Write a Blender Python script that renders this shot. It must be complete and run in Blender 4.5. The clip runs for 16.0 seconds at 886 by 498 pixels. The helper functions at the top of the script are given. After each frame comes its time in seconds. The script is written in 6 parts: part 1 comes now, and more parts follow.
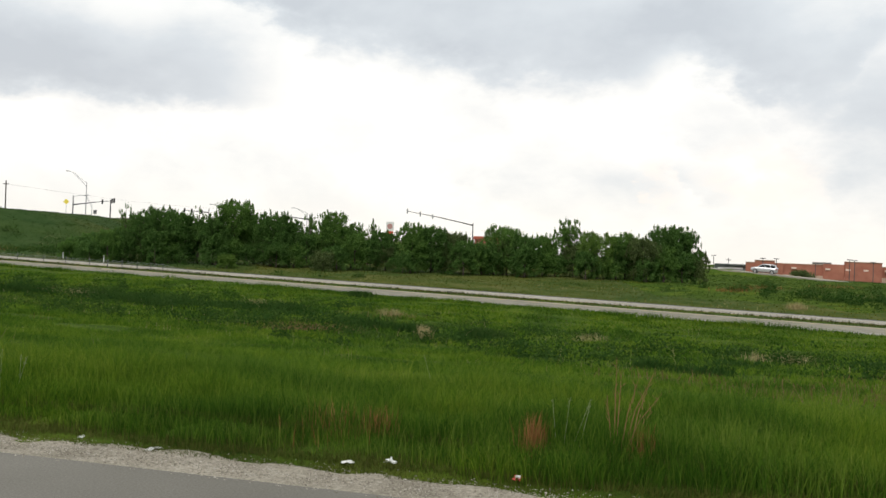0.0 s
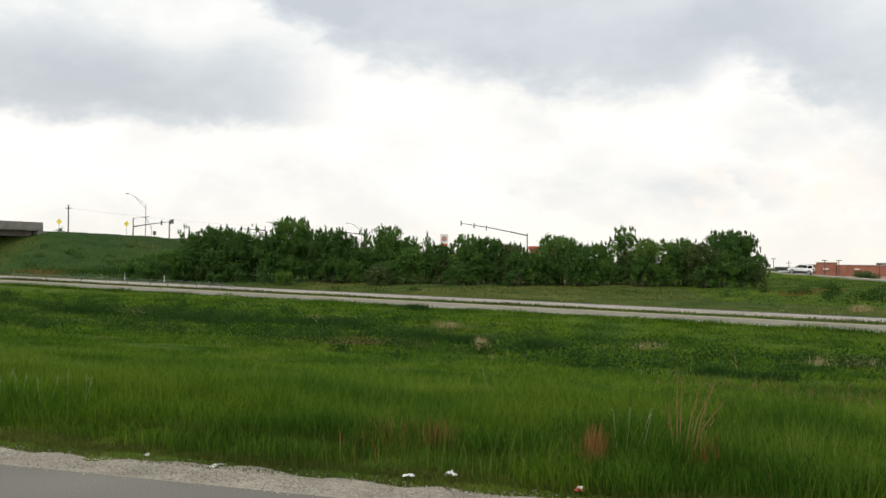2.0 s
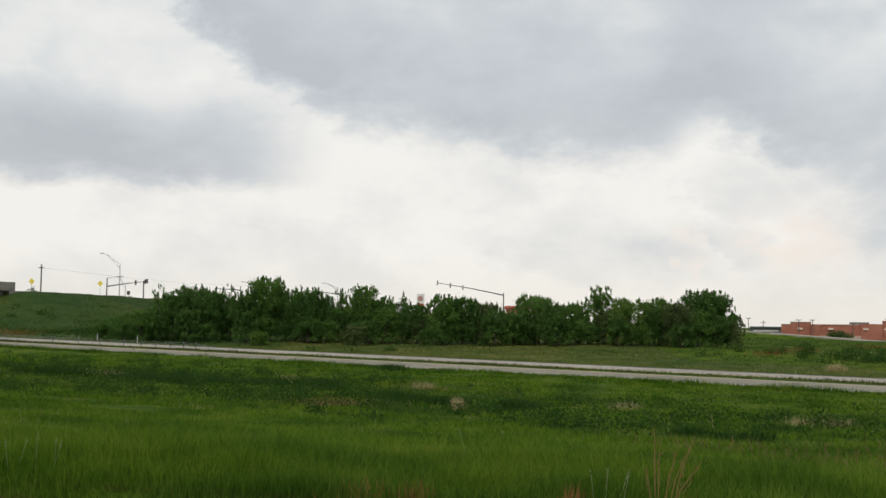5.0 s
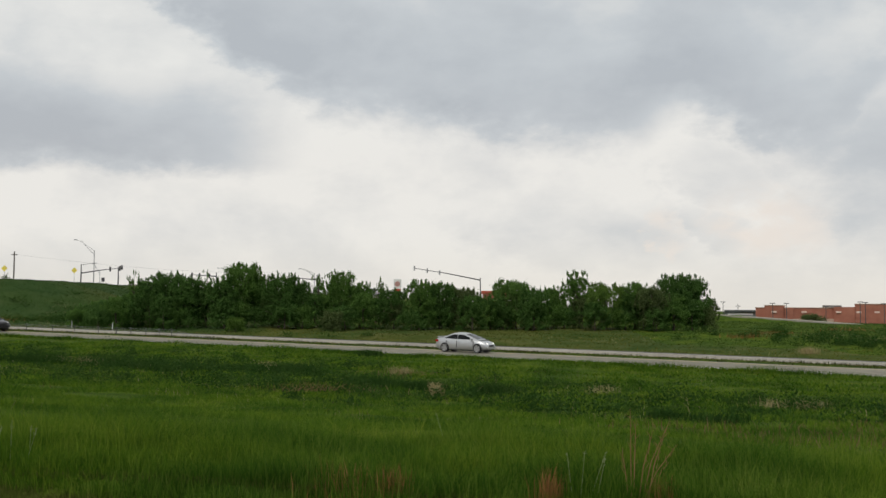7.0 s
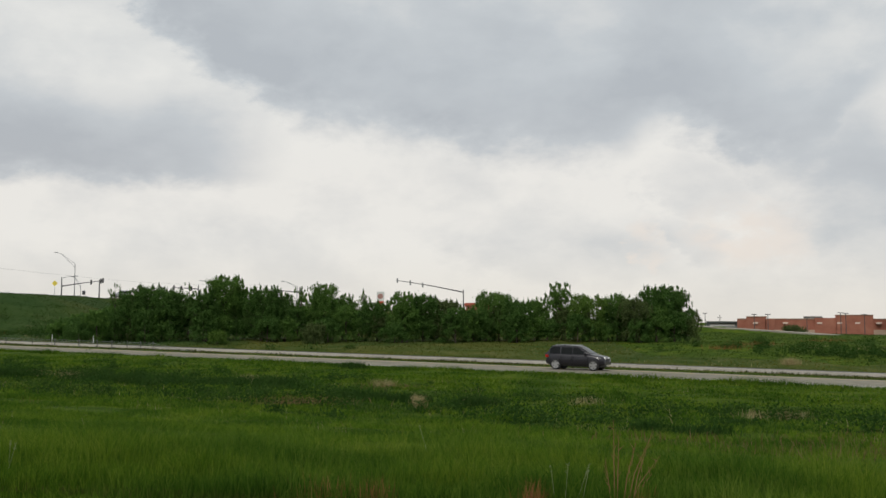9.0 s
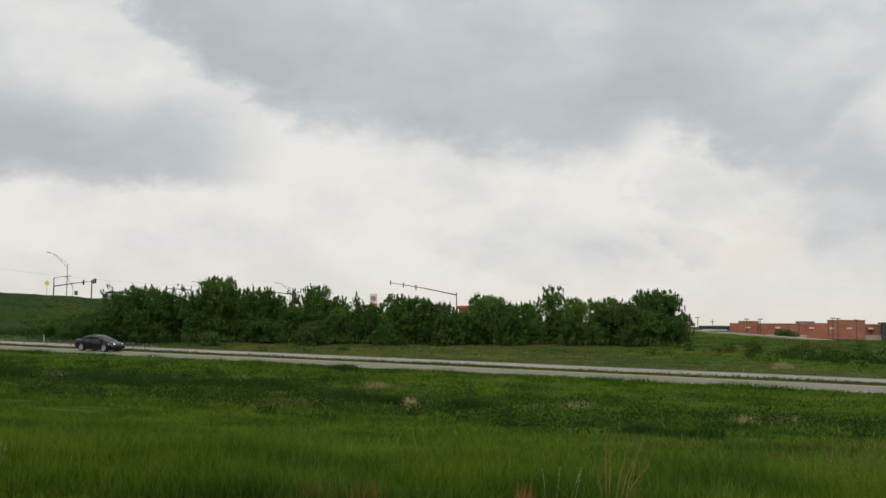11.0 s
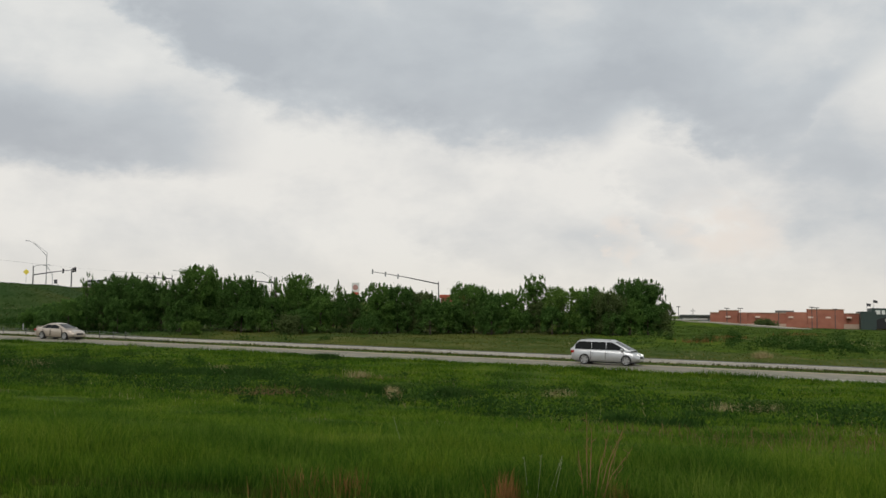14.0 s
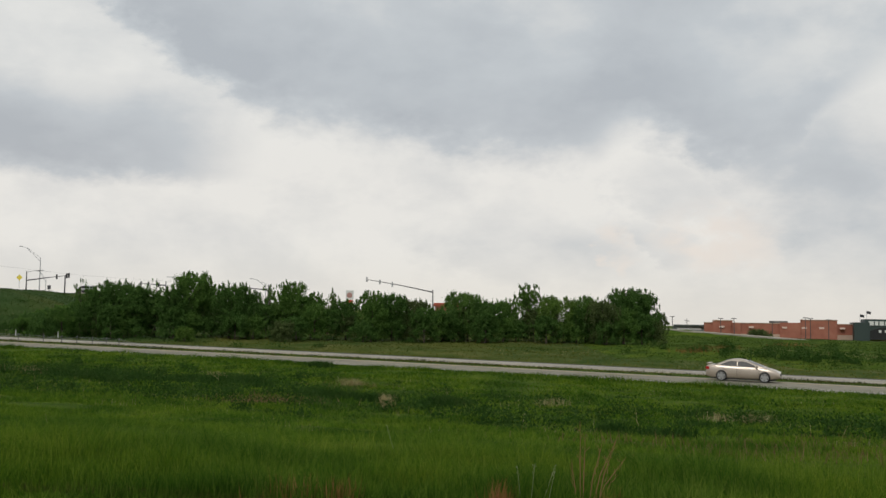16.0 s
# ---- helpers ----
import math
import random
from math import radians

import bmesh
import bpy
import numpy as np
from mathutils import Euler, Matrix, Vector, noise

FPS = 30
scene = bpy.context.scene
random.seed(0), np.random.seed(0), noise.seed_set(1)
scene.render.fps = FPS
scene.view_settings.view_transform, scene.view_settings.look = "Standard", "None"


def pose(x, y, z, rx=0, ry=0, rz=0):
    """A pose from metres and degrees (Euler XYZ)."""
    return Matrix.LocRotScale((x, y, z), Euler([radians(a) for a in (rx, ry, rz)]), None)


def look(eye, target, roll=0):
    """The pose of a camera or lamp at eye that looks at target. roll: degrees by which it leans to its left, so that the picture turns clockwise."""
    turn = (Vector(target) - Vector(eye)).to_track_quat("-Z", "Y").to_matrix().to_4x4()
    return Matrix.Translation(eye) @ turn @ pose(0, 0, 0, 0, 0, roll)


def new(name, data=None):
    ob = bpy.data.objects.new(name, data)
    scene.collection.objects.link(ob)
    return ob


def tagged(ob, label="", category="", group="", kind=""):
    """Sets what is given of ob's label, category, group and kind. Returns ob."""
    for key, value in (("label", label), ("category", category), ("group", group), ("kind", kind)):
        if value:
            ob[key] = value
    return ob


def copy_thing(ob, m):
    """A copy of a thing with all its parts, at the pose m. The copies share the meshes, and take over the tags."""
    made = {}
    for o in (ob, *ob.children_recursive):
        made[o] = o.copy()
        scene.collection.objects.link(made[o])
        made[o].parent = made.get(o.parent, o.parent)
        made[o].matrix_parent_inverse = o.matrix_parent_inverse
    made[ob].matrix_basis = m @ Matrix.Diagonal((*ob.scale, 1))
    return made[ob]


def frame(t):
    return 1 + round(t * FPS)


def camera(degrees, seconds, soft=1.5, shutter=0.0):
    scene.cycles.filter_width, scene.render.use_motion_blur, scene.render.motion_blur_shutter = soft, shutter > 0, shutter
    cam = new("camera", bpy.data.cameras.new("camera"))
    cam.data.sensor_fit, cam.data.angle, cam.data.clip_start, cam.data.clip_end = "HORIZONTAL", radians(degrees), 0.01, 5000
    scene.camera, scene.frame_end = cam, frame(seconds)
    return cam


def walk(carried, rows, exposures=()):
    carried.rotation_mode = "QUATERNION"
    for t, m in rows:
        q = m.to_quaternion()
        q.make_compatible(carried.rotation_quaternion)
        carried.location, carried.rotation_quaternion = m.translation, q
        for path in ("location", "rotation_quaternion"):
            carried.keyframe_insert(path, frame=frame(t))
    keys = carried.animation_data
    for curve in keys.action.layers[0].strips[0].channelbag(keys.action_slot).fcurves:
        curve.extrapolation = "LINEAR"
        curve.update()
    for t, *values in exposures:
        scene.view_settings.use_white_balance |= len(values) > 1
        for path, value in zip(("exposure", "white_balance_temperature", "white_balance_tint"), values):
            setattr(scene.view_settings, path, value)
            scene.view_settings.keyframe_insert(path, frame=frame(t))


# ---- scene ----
# ================= camera =================
cam = camera(48.0, 16.0, soft=1.5)
EYE_Z = 1.65
WALK = [
    (0.0, 90.29, -2.18, 0.49), (0.5, 89.89, -0.56, 2.05), (1.0, 90.66, -0.55, 2.53), (1.5, 90.52, -0.71, 3.02),
    (2.0, 90.89, -0.60, 3.65), (2.5, 91.11, -1.15, 2.80), (3.0, 91.57, -1.40, 2.76), (3.5, 92.53, -1.40, 2.73),
    (4.0, 92.52, -1.18, 2.14), (4.2, 94.04, -0.79, 2.28), (6.3, 94.44, -0.38, 2.21), (6.5, 94.30, -0.36, 1.84),
    (7.0, 93.50, -0.24, 0.97), (7.5, 94.15, -0.20, 0.56), (8.0, 93.87, -0.19, 0.22), (8.5, 94.18, -0.15, 0.34),
    (9.0, 94.20, -0.06, 0.00), (9.2, 94.41, 0.04, 0.04), (11.3, 94.35, -0.49, -0.47), (11.5, 94.51, -0.40, -0.59),
    (12.0, 94.48, -0.20, -0.65), (12.5, 94.21, -0.11, -0.59), (13.0, 93.81, -0.62, -1.28), (13.5, 93.72, -0.36, -1.27),
    (14.0, 93.73, -0.45, -1.44), (14.5, 93.59, -0.73, -1.26), (15.0, 93.61, -0.48, -1.63), (15.5, 93.87, -0.62, -1.68),
    (16.0, 94.21, -0.81, -1.78)]
EXPOSE = [(0.0, 0.42), (1.5, 0.40), (3.0, 0.30), (4.2, 0.20), (6.3, 0.02), (9.0, -0.02), (12.0, -0.03), (16.0, -0.05)]
walk(cam, [(t, pose(0, 0, EYE_Z, a, r, y)) for t, a, r, y in WALK], EXPOSE)

# ================= sky and sun =================
SUN_EL, SUN_AZ = 48.0, 205.0


def make_world():
    world = bpy.data.worlds.new("overcast_sky")
    scene.world = world
    world.use_nodes = True
    nt = world.node_tree
    nt.nodes.clear()
    N = nt.nodes.new
    L = nt.links.new

    def mth(op, a, b=None, c=None):
        n = N("ShaderNodeMath")
        n.operation = op
        for i, v in enumerate((a, b, c)):
            if v is None:
                continue
            if isinstance(v, (int, float)):
                n.inputs[i].default_value = v
            else:
                L(v, n.inputs[i])
        return n.outputs[0]

    geo = N("ShaderNodeTexCoord")
    sep = N("ShaderNodeSeparateXYZ")
    L(geo.outputs["Generated"], sep.inputs[0])
    x, y, z = sep.outputs
    # azimuth to the right of ahead and elevation, in degrees
    az = mth("MULTIPLY", mth("ARCTAN2", x, y), 57.2958)
    el = mth("MULTIPLY", mth("ARCSINE", z), 57.2958)
    # drifting cloud deck: the view ray meets a flat layer overhead
    zz = mth("MAXIMUM", mth("ADD", z, 0.10), 0.05)
    comb = N("ShaderNodeCombineXYZ")
    L(mth("DIVIDE", x, zz), comb.inputs[0])
    L(mth("DIVIDE", y, zz), comb.inputs[1])

    def noise_tex(vec, scale, detail, rough, dist=0.0):
        n = N("ShaderNodeTexNoise")
        n.inputs["Scale"].default_value = scale
        n.inputs["Detail"].default_value = detail
        n.inputs["Roughness"].default_value = rough
        n.inputs["Distortion"].default_value = dist
        L(vec, n.inputs["Vector"])
        return n.outputs["Fac"]

    angles = N("ShaderNodeCombineXYZ")
    L(az, angles.inputs[0])
    L(mth("MULTIPLY", el, 1.7), angles.inputs[1])
    n1 = noise_tex(angles.outputs[0], 0.10, 8, 0.55, 0.12)
    n2 = noise_tex(angles.outputs[0], 0.34, 7, 0.58, 0.1)
    n4 = noise_tex(angles.outputs[0], 1.1, 5, 0.6, 0.0)
    n3 = noise_tex(comb.outputs[0], 0.9, 5, 0.55)
    wob = mth("MULTIPLY", mth("SUBTRACT", n1, 0.5), 3.6)
    wob2 = mth("ADD", mth("MULTIPLY", mth("SUBTRACT", n2, 0.5), 3.0), mth("MULTIPLY", mth("SUBTRACT", n4, 0.5), 1.0))
    azw = mth("ADD", az, mth("MULTIPLY", mth("ADD", wob, wob2), 1.2))
    elw = mth("ADD", el, mth("ADD", mth("MULTIPLY", wob, -0.4), mth("MULTIPLY", wob2, 0.6)))

    def soft(v, lo, hi):
        n = N("ShaderNodeMapRange")
        n.interpolation_type = "SMOOTHSTEP"
        L(v, n.inputs["Value"])
        n.inputs["From Min"].default_value = lo
        n.inputs["From Max"].default_value = hi
        return n.outputs[0]

    def outline(points):
        """Height of a cloud bank's edge by bearing."""
        n = N("ShaderNodeFloatCurve")
        L(mth("DIVIDE", mth("ADD", azw, 32.0), 64.0), n.inputs["Value"])
        pts = n.mapping.curves[0].points
        pts[0].location = (0.0, points[0][1] / 24)
        pts[1].location = (1.0, points[-1][1] / 24)
        for a_, e_ in points[1:-1]:
            pts.new((a_ + 32) / 64, e_ / 24)
        n.mapping.update()
        return mth("MULTIPLY", n.outputs[0], 24.0)

    def bank(a0, e0, sa_, se_, tilt=0.0):
        """A soft-edged patch of cloud."""
        da = mth("SUBTRACT", azw, a0)
        de = mth("SUBTRACT", mth("ADD", elw, mth("MULTIPLY", da, tilt)), e0)
        r = mth("ADD", mth("POWER", mth("DIVIDE", da, sa_), 2.0), mth("POWER", mth("DIVIDE", de, se_), 2.0))
        return soft(r, 1.6, 0.1)

    main = outline([(-32, 25), (-20, 18.5), (-16, 15.4), (-11.2, 12.5), (-8.3, 11.2), (-3.7, 10.5), (-0.8, 10.1), (2.8, 9.3), (6, 9.1), (9.3, 9.2), (12, 10.6), (14.5, 10.0), (17.1, 8.6),
                    (19.7, 8.0), (21.7, 8.6), (23, 10.6), (25.5, 13), (32, 17)])
    above = mth("SUBTRACT", elw, main)
    thick = mth("MULTIPLY", soft(above, -1.0, 2.4), mth("SUBTRACT", 1.0, mth("MULTIPLY", soft(above, 2.0, 9.0), 0.40)))
    left = mth("MULTIPLY", mth("MULTIPLY", soft(elw, 7.0, 8.6), soft(elw, 15.0, 9.5)), soft(azw, -8.0, -15.5))
    upleft = mth("MULTIPLY", mth("MULTIPLY", soft(elw, 10.0, 14.5), soft(azw, -13, -19)), 0.22)
    right = mth("MULTIPLY", mth("MULTIPLY", soft(azw, 14.0, 23.0), soft(elw, -1.0, 5.0)), mth("MULTIPLY", soft(elw, 14.0, 8.0), 0.42))
    wisp = mth("MAXIMUM", mth("MULTIPLY", bank(7.0, 3.8, 6.5, 1.9, 0.03), 0.20), mth("MULTIPLY", bank(14.0, 4.5, 2.0, 1.3, 0.3), 0.30))
    veil = mth("MULTIPLY", bank(14.0, 7.6, 3.5, 2.0, 0.2), 0.26)
    dens = None
    for t in (mth("MULTIPLY", thick, mth("ADD", 0.50, mth("MULTIPLY", soft(azw, 25.0, 12.0), 0.32))), mth("MULTIPLY", left, 0.74), upleft, right, wisp, veil):
        dens = t if dens is None else mth("MAXIMUM", dens, t)
    # thinner mottling under the banks
    dens = mth("ADD", dens, mth("MULTIPLY", soft(n1, 0.38, 0.70), 0.22))
    # farther round and overhead the deck is an even mottled grey
    far = N("ShaderNodeMapRange")
    L(mth("ABSOLUTE", az), far.inputs["Value"])
    far.inputs["From Min"].default_value = 30
    far.inputs["From Max"].default_value = 50
    high = N("ShaderNodeMapRange")
    L(el, high.inputs["Value"])
    high.inputs["From Min"].default_value = 22
    high.inputs["From Max"].default_value = 32
    away = mth("MAXIMUM", far.outputs[0], high.outputs[0])
    mott = mth("MULTIPLY", n3, 0.9)
    mixd = N("ShaderNodeMix")
    L(away, mixd.inputs["Factor"])
    L(dens, mixd.inputs["A"])
    L(mott, mixd.inputs["B"])
    fine = mth("MULTIPLY", mth("SUBTRACT", n2, 0.5), 0.32)
    fine2 = mth("ADD", mth("MULTIPLY", mth("SUBTRACT", n1, 0.5), 0.52), mth("MULTIPLY", mth("SUBTRACT", n4, 0.5), 0.07))
    d = mth("ADD", mixd.outputs[0], mth("ADD", fine, fine2))
    ramp = N("ShaderNodeValToRGB")
    L(d, ramp.inputs[0])
    e = ramp.color_ramp.elements
    e[0].position, e[0].color = 0.0, (0.85, 0.825, 0.78, 1)
    e[1].position, e[1].color = 1.0, (0.468, 0.487, 0.511, 1)
    for p, c in ((0.28, (0.725, 0.715, 0.695, 1)), (0.6, (0.563, 0.582, 0.598, 1))):
        m = ramp.color_ramp.elements.new(p)
        m.color = c
    # haze towards the horizon, warmer to the right where the sun stands behind the deck
    hz = N("ShaderNodeMapRange")
    L(el, hz.inputs["Value"])
    hz.interpolation_type = "SMOOTHSTEP"
    hz.inputs["From Min"].default_value = 5.0
    hz.inputs["From Max"].default_value = -1.0
    hz.inputs["To Max"].default_value = 0.8
    haze = N("ShaderNodeMix")
    haze.data_type = "RGBA"
    L(hz.outputs[0], haze.inputs["Factor"])
    cool = N("ShaderNodeMix")
    cool.data_type = "RGBA"
    cool.blend_type = "MULTIPLY"
    L(soft(el, 7.0, 15.0), cool.inputs["Factor"])
    L(ramp.outputs[0], cool.inputs["A"])
    cool.inputs["B"].default_value = (1.02, 1.042, 1.050, 1)
    L(cool.outputs["Result"], haze.inputs["A"])
    haze.inputs["B"].default_value = (0.785, 0.745, 0.675, 1)
    glow_b = mth("MAXIMUM", bank(17.0, 5.0, 3.2, 1.9, 0.1), bank(11.8, 4.3, 0.9, 1.4, 0.5))
    glow = N("ShaderNodeMix")
    glow.data_type = "RGBA"
    L(mth("MULTIPLY", glow_b, mth("MULTIPLY", soft(n2, 0.30, 0.60), 0.75)), glow.inputs["Factor"])
    L(haze.outputs["Result"], glow.inputs["A"])
    glow.inputs["B"].default_value = (0.84, 0.755, 0.68, 1)

    sky = N("ShaderNodeTexSky")
    sky.sky_type = "NISHITA"
    sky.sun_disc = False
    sky.sun_elevation = radians(SUN_EL)
    sky.sun_rotation = radians(SUN_AZ)
    bg_sky = N("ShaderNodeBackground")
    bg_sky.inputs["Strength"].default_value = 0.10
    L(sky.outputs[0], bg_sky.inputs["Color"])
    bg_cloud = N("ShaderNodeBackground")
    bg_cloud.inputs["Strength"].default_value = 1.0
    L(glow.outputs["Result"], bg_cloud.inputs["Color"])
    mix = N("ShaderNodeMixShader")
    mix.inputs[0].default_value = 0.95
    L(bg_sky.outputs[0], mix.inputs[1])
    L(bg_cloud.outputs[0], mix.inputs[2])
    out = N("ShaderNodeOutputWorld")
    L(mix.outputs[0], out.inputs[0])


make_world()
sun = new("sun", bpy.data.lights.new("sun", "SUN"))
sun.data.energy, sun.data.angle, sun.data.color = 1.2, radians(25), (1.0, 0.95, 0.88)
sa, se = radians(SUN_AZ), radians(SUN_EL)
sun.matrix_world = look((math.sin(sa) * math.cos(se) * 50, math.cos(sa) * math.cos(se) * 50, math.sin(se) * 50), (0, 0, 0))


# ================= materials =================
def material(name, stops, scale=3.0, detail=6.0, rough=0.8, metal=0.0, bump=0.0, bump_scale=40.0, patch=None, patch_scale=0.05,
             random_mix=0.0, obj_random=0.0, spec=0.3, sheen=0.0, translucent=0.0, bump_dist=0.02):
    """A procedural surface. stops: colour ramp over grain noise; patch: a second ramp over broad noise, multiplied in."""
    m = bpy.data.materials.new(name)
    m.use_nodes = True
    nt = m.node_tree
    N, L = nt.nodes.new, nt.links.new
    bsdf = nt.nodes["Principled BSDF"]
    bsdf.inputs["Roughness"].default_value = rough
    bsdf.inputs["Metallic"].default_value = metal
    bsdf.inputs["Specular IOR Level"].default_value = spec
    pos = N("ShaderNodeNewGeometry")
    coord = N("ShaderNodeTexCoord")

    def ramp_of(fac, cols):
        r = N("ShaderNodeValToRGB")
        L(fac, r.inputs[0])
        el = r.color_ramp.elements
        el[0].position, el[0].color = cols[0][0], (*cols[0][1], 1)
        el[1].position, el[1].color = cols[-1][0], (*cols[-1][1], 1)
        for p, c in cols[1:-1]:
            k = el.new(p)
            k.color = (*c, 1)
        return r.outputs[0]

    def noise_of(sc, det, vec=None):
        n = N("ShaderNodeTexNoise")
        n.inputs["Scale"].default_value = sc
        n.inputs["Detail"].default_value = det
        L(vec or coord.outputs["Object"], n.inputs["Vector"])
        return n.outputs["Fac"]

    fac = noise_of(scale, detail)
    if random_mix or obj_random:
        k = N("ShaderNodeMath")
        k.operation = "MULTIPLY_ADD"
        if obj_random:
            L(N("ShaderNodeObjectInfo").outputs["Random"], k.inputs[0])
        else:
            L(pos.outputs["Random Per Island"], k.inputs[0])
        k.inputs[1].default_value = random_mix or obj_random
        s = N("ShaderNodeMath")
        s.operation = "SUBTRACT"
        L(fac, s.inputs[0])
        s.inputs[1].default_value = (random_mix or obj_random) * 0.5
        L(s.outputs[0], k.inputs[2])
        fac = k.outputs[0]
    col = ramp_of(fac, stops)
    if patch:
        pc = ramp_of(noise_of(patch_scale, 5.0, pos.outputs["Position"]), patch)
        mx = N("ShaderNodeMix")
        mx.data_type, mx.blend_type = "RGBA", "MULTIPLY"
        mx.inputs["Factor"].default_value = 1.0
        L(col, mx.inputs["A"])
        L(pc, mx.inputs["B"])
        col = mx.outputs["Result"]
    L(col, bsdf.inputs["Base Color"])
    if bump:
        b = N("ShaderNodeBump")
        b.inputs["Strength"].default_value = bump
        b.inputs["Distance"].default_value = bump_dist
        L(noise_of(bump_scale, 5.0), b.inputs["Height"])
        L(b.outputs[0], bsdf.inputs["Normal"])
    if translucent:
        tr = N("ShaderNodeBsdfTranslucent")
        L(col, tr.inputs["Color"])
        ms = N("ShaderNodeMixShader")
        ms.inputs[0].default_value = translucent
        L(bsdf.outputs[0], ms.inputs[1])
        L(tr.outputs[0], ms.inputs[2])
        L(ms.outputs[0], nt.nodes["Material Output"].inputs[0])
    return m


GREEN_PATCH = [(0.30, (0.66, 0.73, 0.78)), (0.45, (0.95, 0.97, 1.0)), (0.56, (1.25, 1.14, 0.92)), (0.72, (0.80, 0.92, 0.84))]
M_ground = material("M_ground", [(0.3, (0.032, 0.059, 0.008)), (0.5, (0.054, 0.095, 0.011)), (0.72, (0.086, 0.113, 0.020))], scale=0.9, detail=9,
                    bump=0.6, bump_scale=5.0, patch=GREEN_PATCH, patch_scale=0.26, rough=1.0, spec=0.03, bump_dist=0.12)
M_grass = material("M_grass", [(0.2, (0.036, 0.087, 0.007)), (0.5, (0.064, 0.144, 0.011)), (0.8, (0.132, 0.208, 0.023))], scale=0.5, detail=3,
                   random_mix=0.75, patch=GREEN_PATCH, patch_scale=0.26, rough=0.8, spec=0.08, translucent=0.5)
M_grass_light = material("M_grass_light", [(0.2, (0.067, 0.134, 0.011)), (0.5, (0.112, 0.193, 0.021)), (0.8, (0.179, 0.242, 0.039))], scale=0.5, detail=3,
                         random_mix=0.6, patch=GREEN_PATCH, patch_scale=0.26, rough=0.8, spec=0.08, translucent=0.5)
M_olive = material("M_olive_grass", [(0.2, (0.055, 0.078, 0.013)), (0.5, (0.085, 0.104, 0.019)), (0.8, (0.132, 0.132, 0.034))], scale=0.3, detail=5,
                   random_mix=0.5, patch=GREEN_PATCH, patch_scale=0.05, rough=0.85, spec=0.05, translucent=0.3)
M_olive_ground = material("M_olive_ground", [(0.3, (0.044, 0.066, 0.014)), (0.5, (0.064, 0.086, 0.020)), (0.72, (0.095, 0.105, 0.034))], scale=0.5, detail=9, bump=0.5,
                          bump_scale=3.0, patch=[(0.3, (0.6, 0.8, 0.75)), (0.5, (1, 1, 1)), (0.68, (1.25, 1.05, 1.0))], patch_scale=0.07, rough=1.0, spec=0.03, bump_dist=0.12)
M_bank = material("M_bank_grass", [(0.2, (0.030, 0.058, 0.014)), (0.5, (0.042, 0.074, 0.019)), (0.8, (0.062, 0.090, 0.028))], scale=0.4, detail=5,
                  random_mix=0.25, patch=[(0.3, (0.8, 0.9, 1.0)), (0.5, (1, 1, 1)), (0.66, (1.5, 1.1, 1.0))], patch_scale=0.07, rough=0.9, spec=0.03, translucent=0.2)
M_slope = material("M_slope_grass", [(0.2, (0.040, 0.076, 0.016)), (0.5, (0.058, 0.102, 0.022)), (0.8, (0.085, 0.125, 0.032))], scale=0.4, detail=5,
                   random_mix=0.4, patch=[(0.3, (0.75, 0.85, 0.9)), (0.5, (1, 1, 1)), (0.7, (1.3, 1.1, 1.0))], patch_scale=0.12, rough=0.9, spec=0.03, translucent=0.25)
M_median = material("M_median_weeds", [(0.2, (0.036, 0.050, 0.014)), (0.5, (0.058, 0.070, 0.020)), (0.8, (0.10, 0.095, 0.036))], scale=0.6, random_mix=0.5, rough=0.9, spec=0.03, translucent=0.2)
M_shoulder = material("M_shoulder", [(0.3, (0.055, 0.050, 0.040)), (0.7, (0.10, 0.092, 0.075))], scale=1.4, detail=8, rough=0.95, bump=0.3, bump_scale=30, bump_dist=0.01)
M_weed = material("M_weed", [(0.2, (0.021, 0.054, 0.010)), (0.6, (0.036, 0.080, 0.015)), (0.85, (0.061, 0.102, 0.025))], scale=0.7, detail=3,
                  random_mix=0.4, rough=0.85, spec=0.05, translucent=0.25)
M_dry = material("M_dry", [(0.2, (0.20, 0.15, 0.065)), (0.6, (0.38, 0.32, 0.15)), (0.9, (0.52, 0.46, 0.26))], scale=2, random_mix=0.6, rough=0.8, translucent=0.2)
M_rust = material("M_rust", [(0.2, (0.16, 0.075, 0.020)), (0.6, (0.27, 0.135, 0.040)), (0.9, (0.38, 0.21, 0.075))], scale=2, random_mix=0.6, rough=0.85, translucent=0.2)
M_russet = material("M_russet", [(0.2, (0.13, 0.075, 0.032)), (0.6, (0.20, 0.125, 0.056)), (0.9, (0.29, 0.20, 0.10))], scale=2, random_mix=0.6, rough=0.85, translucent=0.2)
M_tan = material("M_tan_stalk", [(0.2, (0.18, 0.095, 0.036)), (0.9, (0.29, 0.17, 0.07))], scale=3, rough=0.8)
M_seed = material("M_seed", [(0.2, (0.20, 0.24, 0.10)), (0.9, (0.38, 0.40, 0.22))], scale=4, random_mix=0.5, rough=0.8, translucent=0.2)
M_asphalt = material("M_asphalt", [(0.3, (0.135, 0.128, 0.112)), (0.6, (0.185, 0.176, 0.155)), (0.8, (0.24, 0.23, 0.205))], scale=60, detail=4,
                     spec=0.1, bump=0.5, bump_scale=150, patch=[(0.3, (0.85, 0.85, 0.82)), (0.7, (1.1, 1.1, 1.08))], patch_scale=0.5, rough=0.85, bump_dist=0.006)
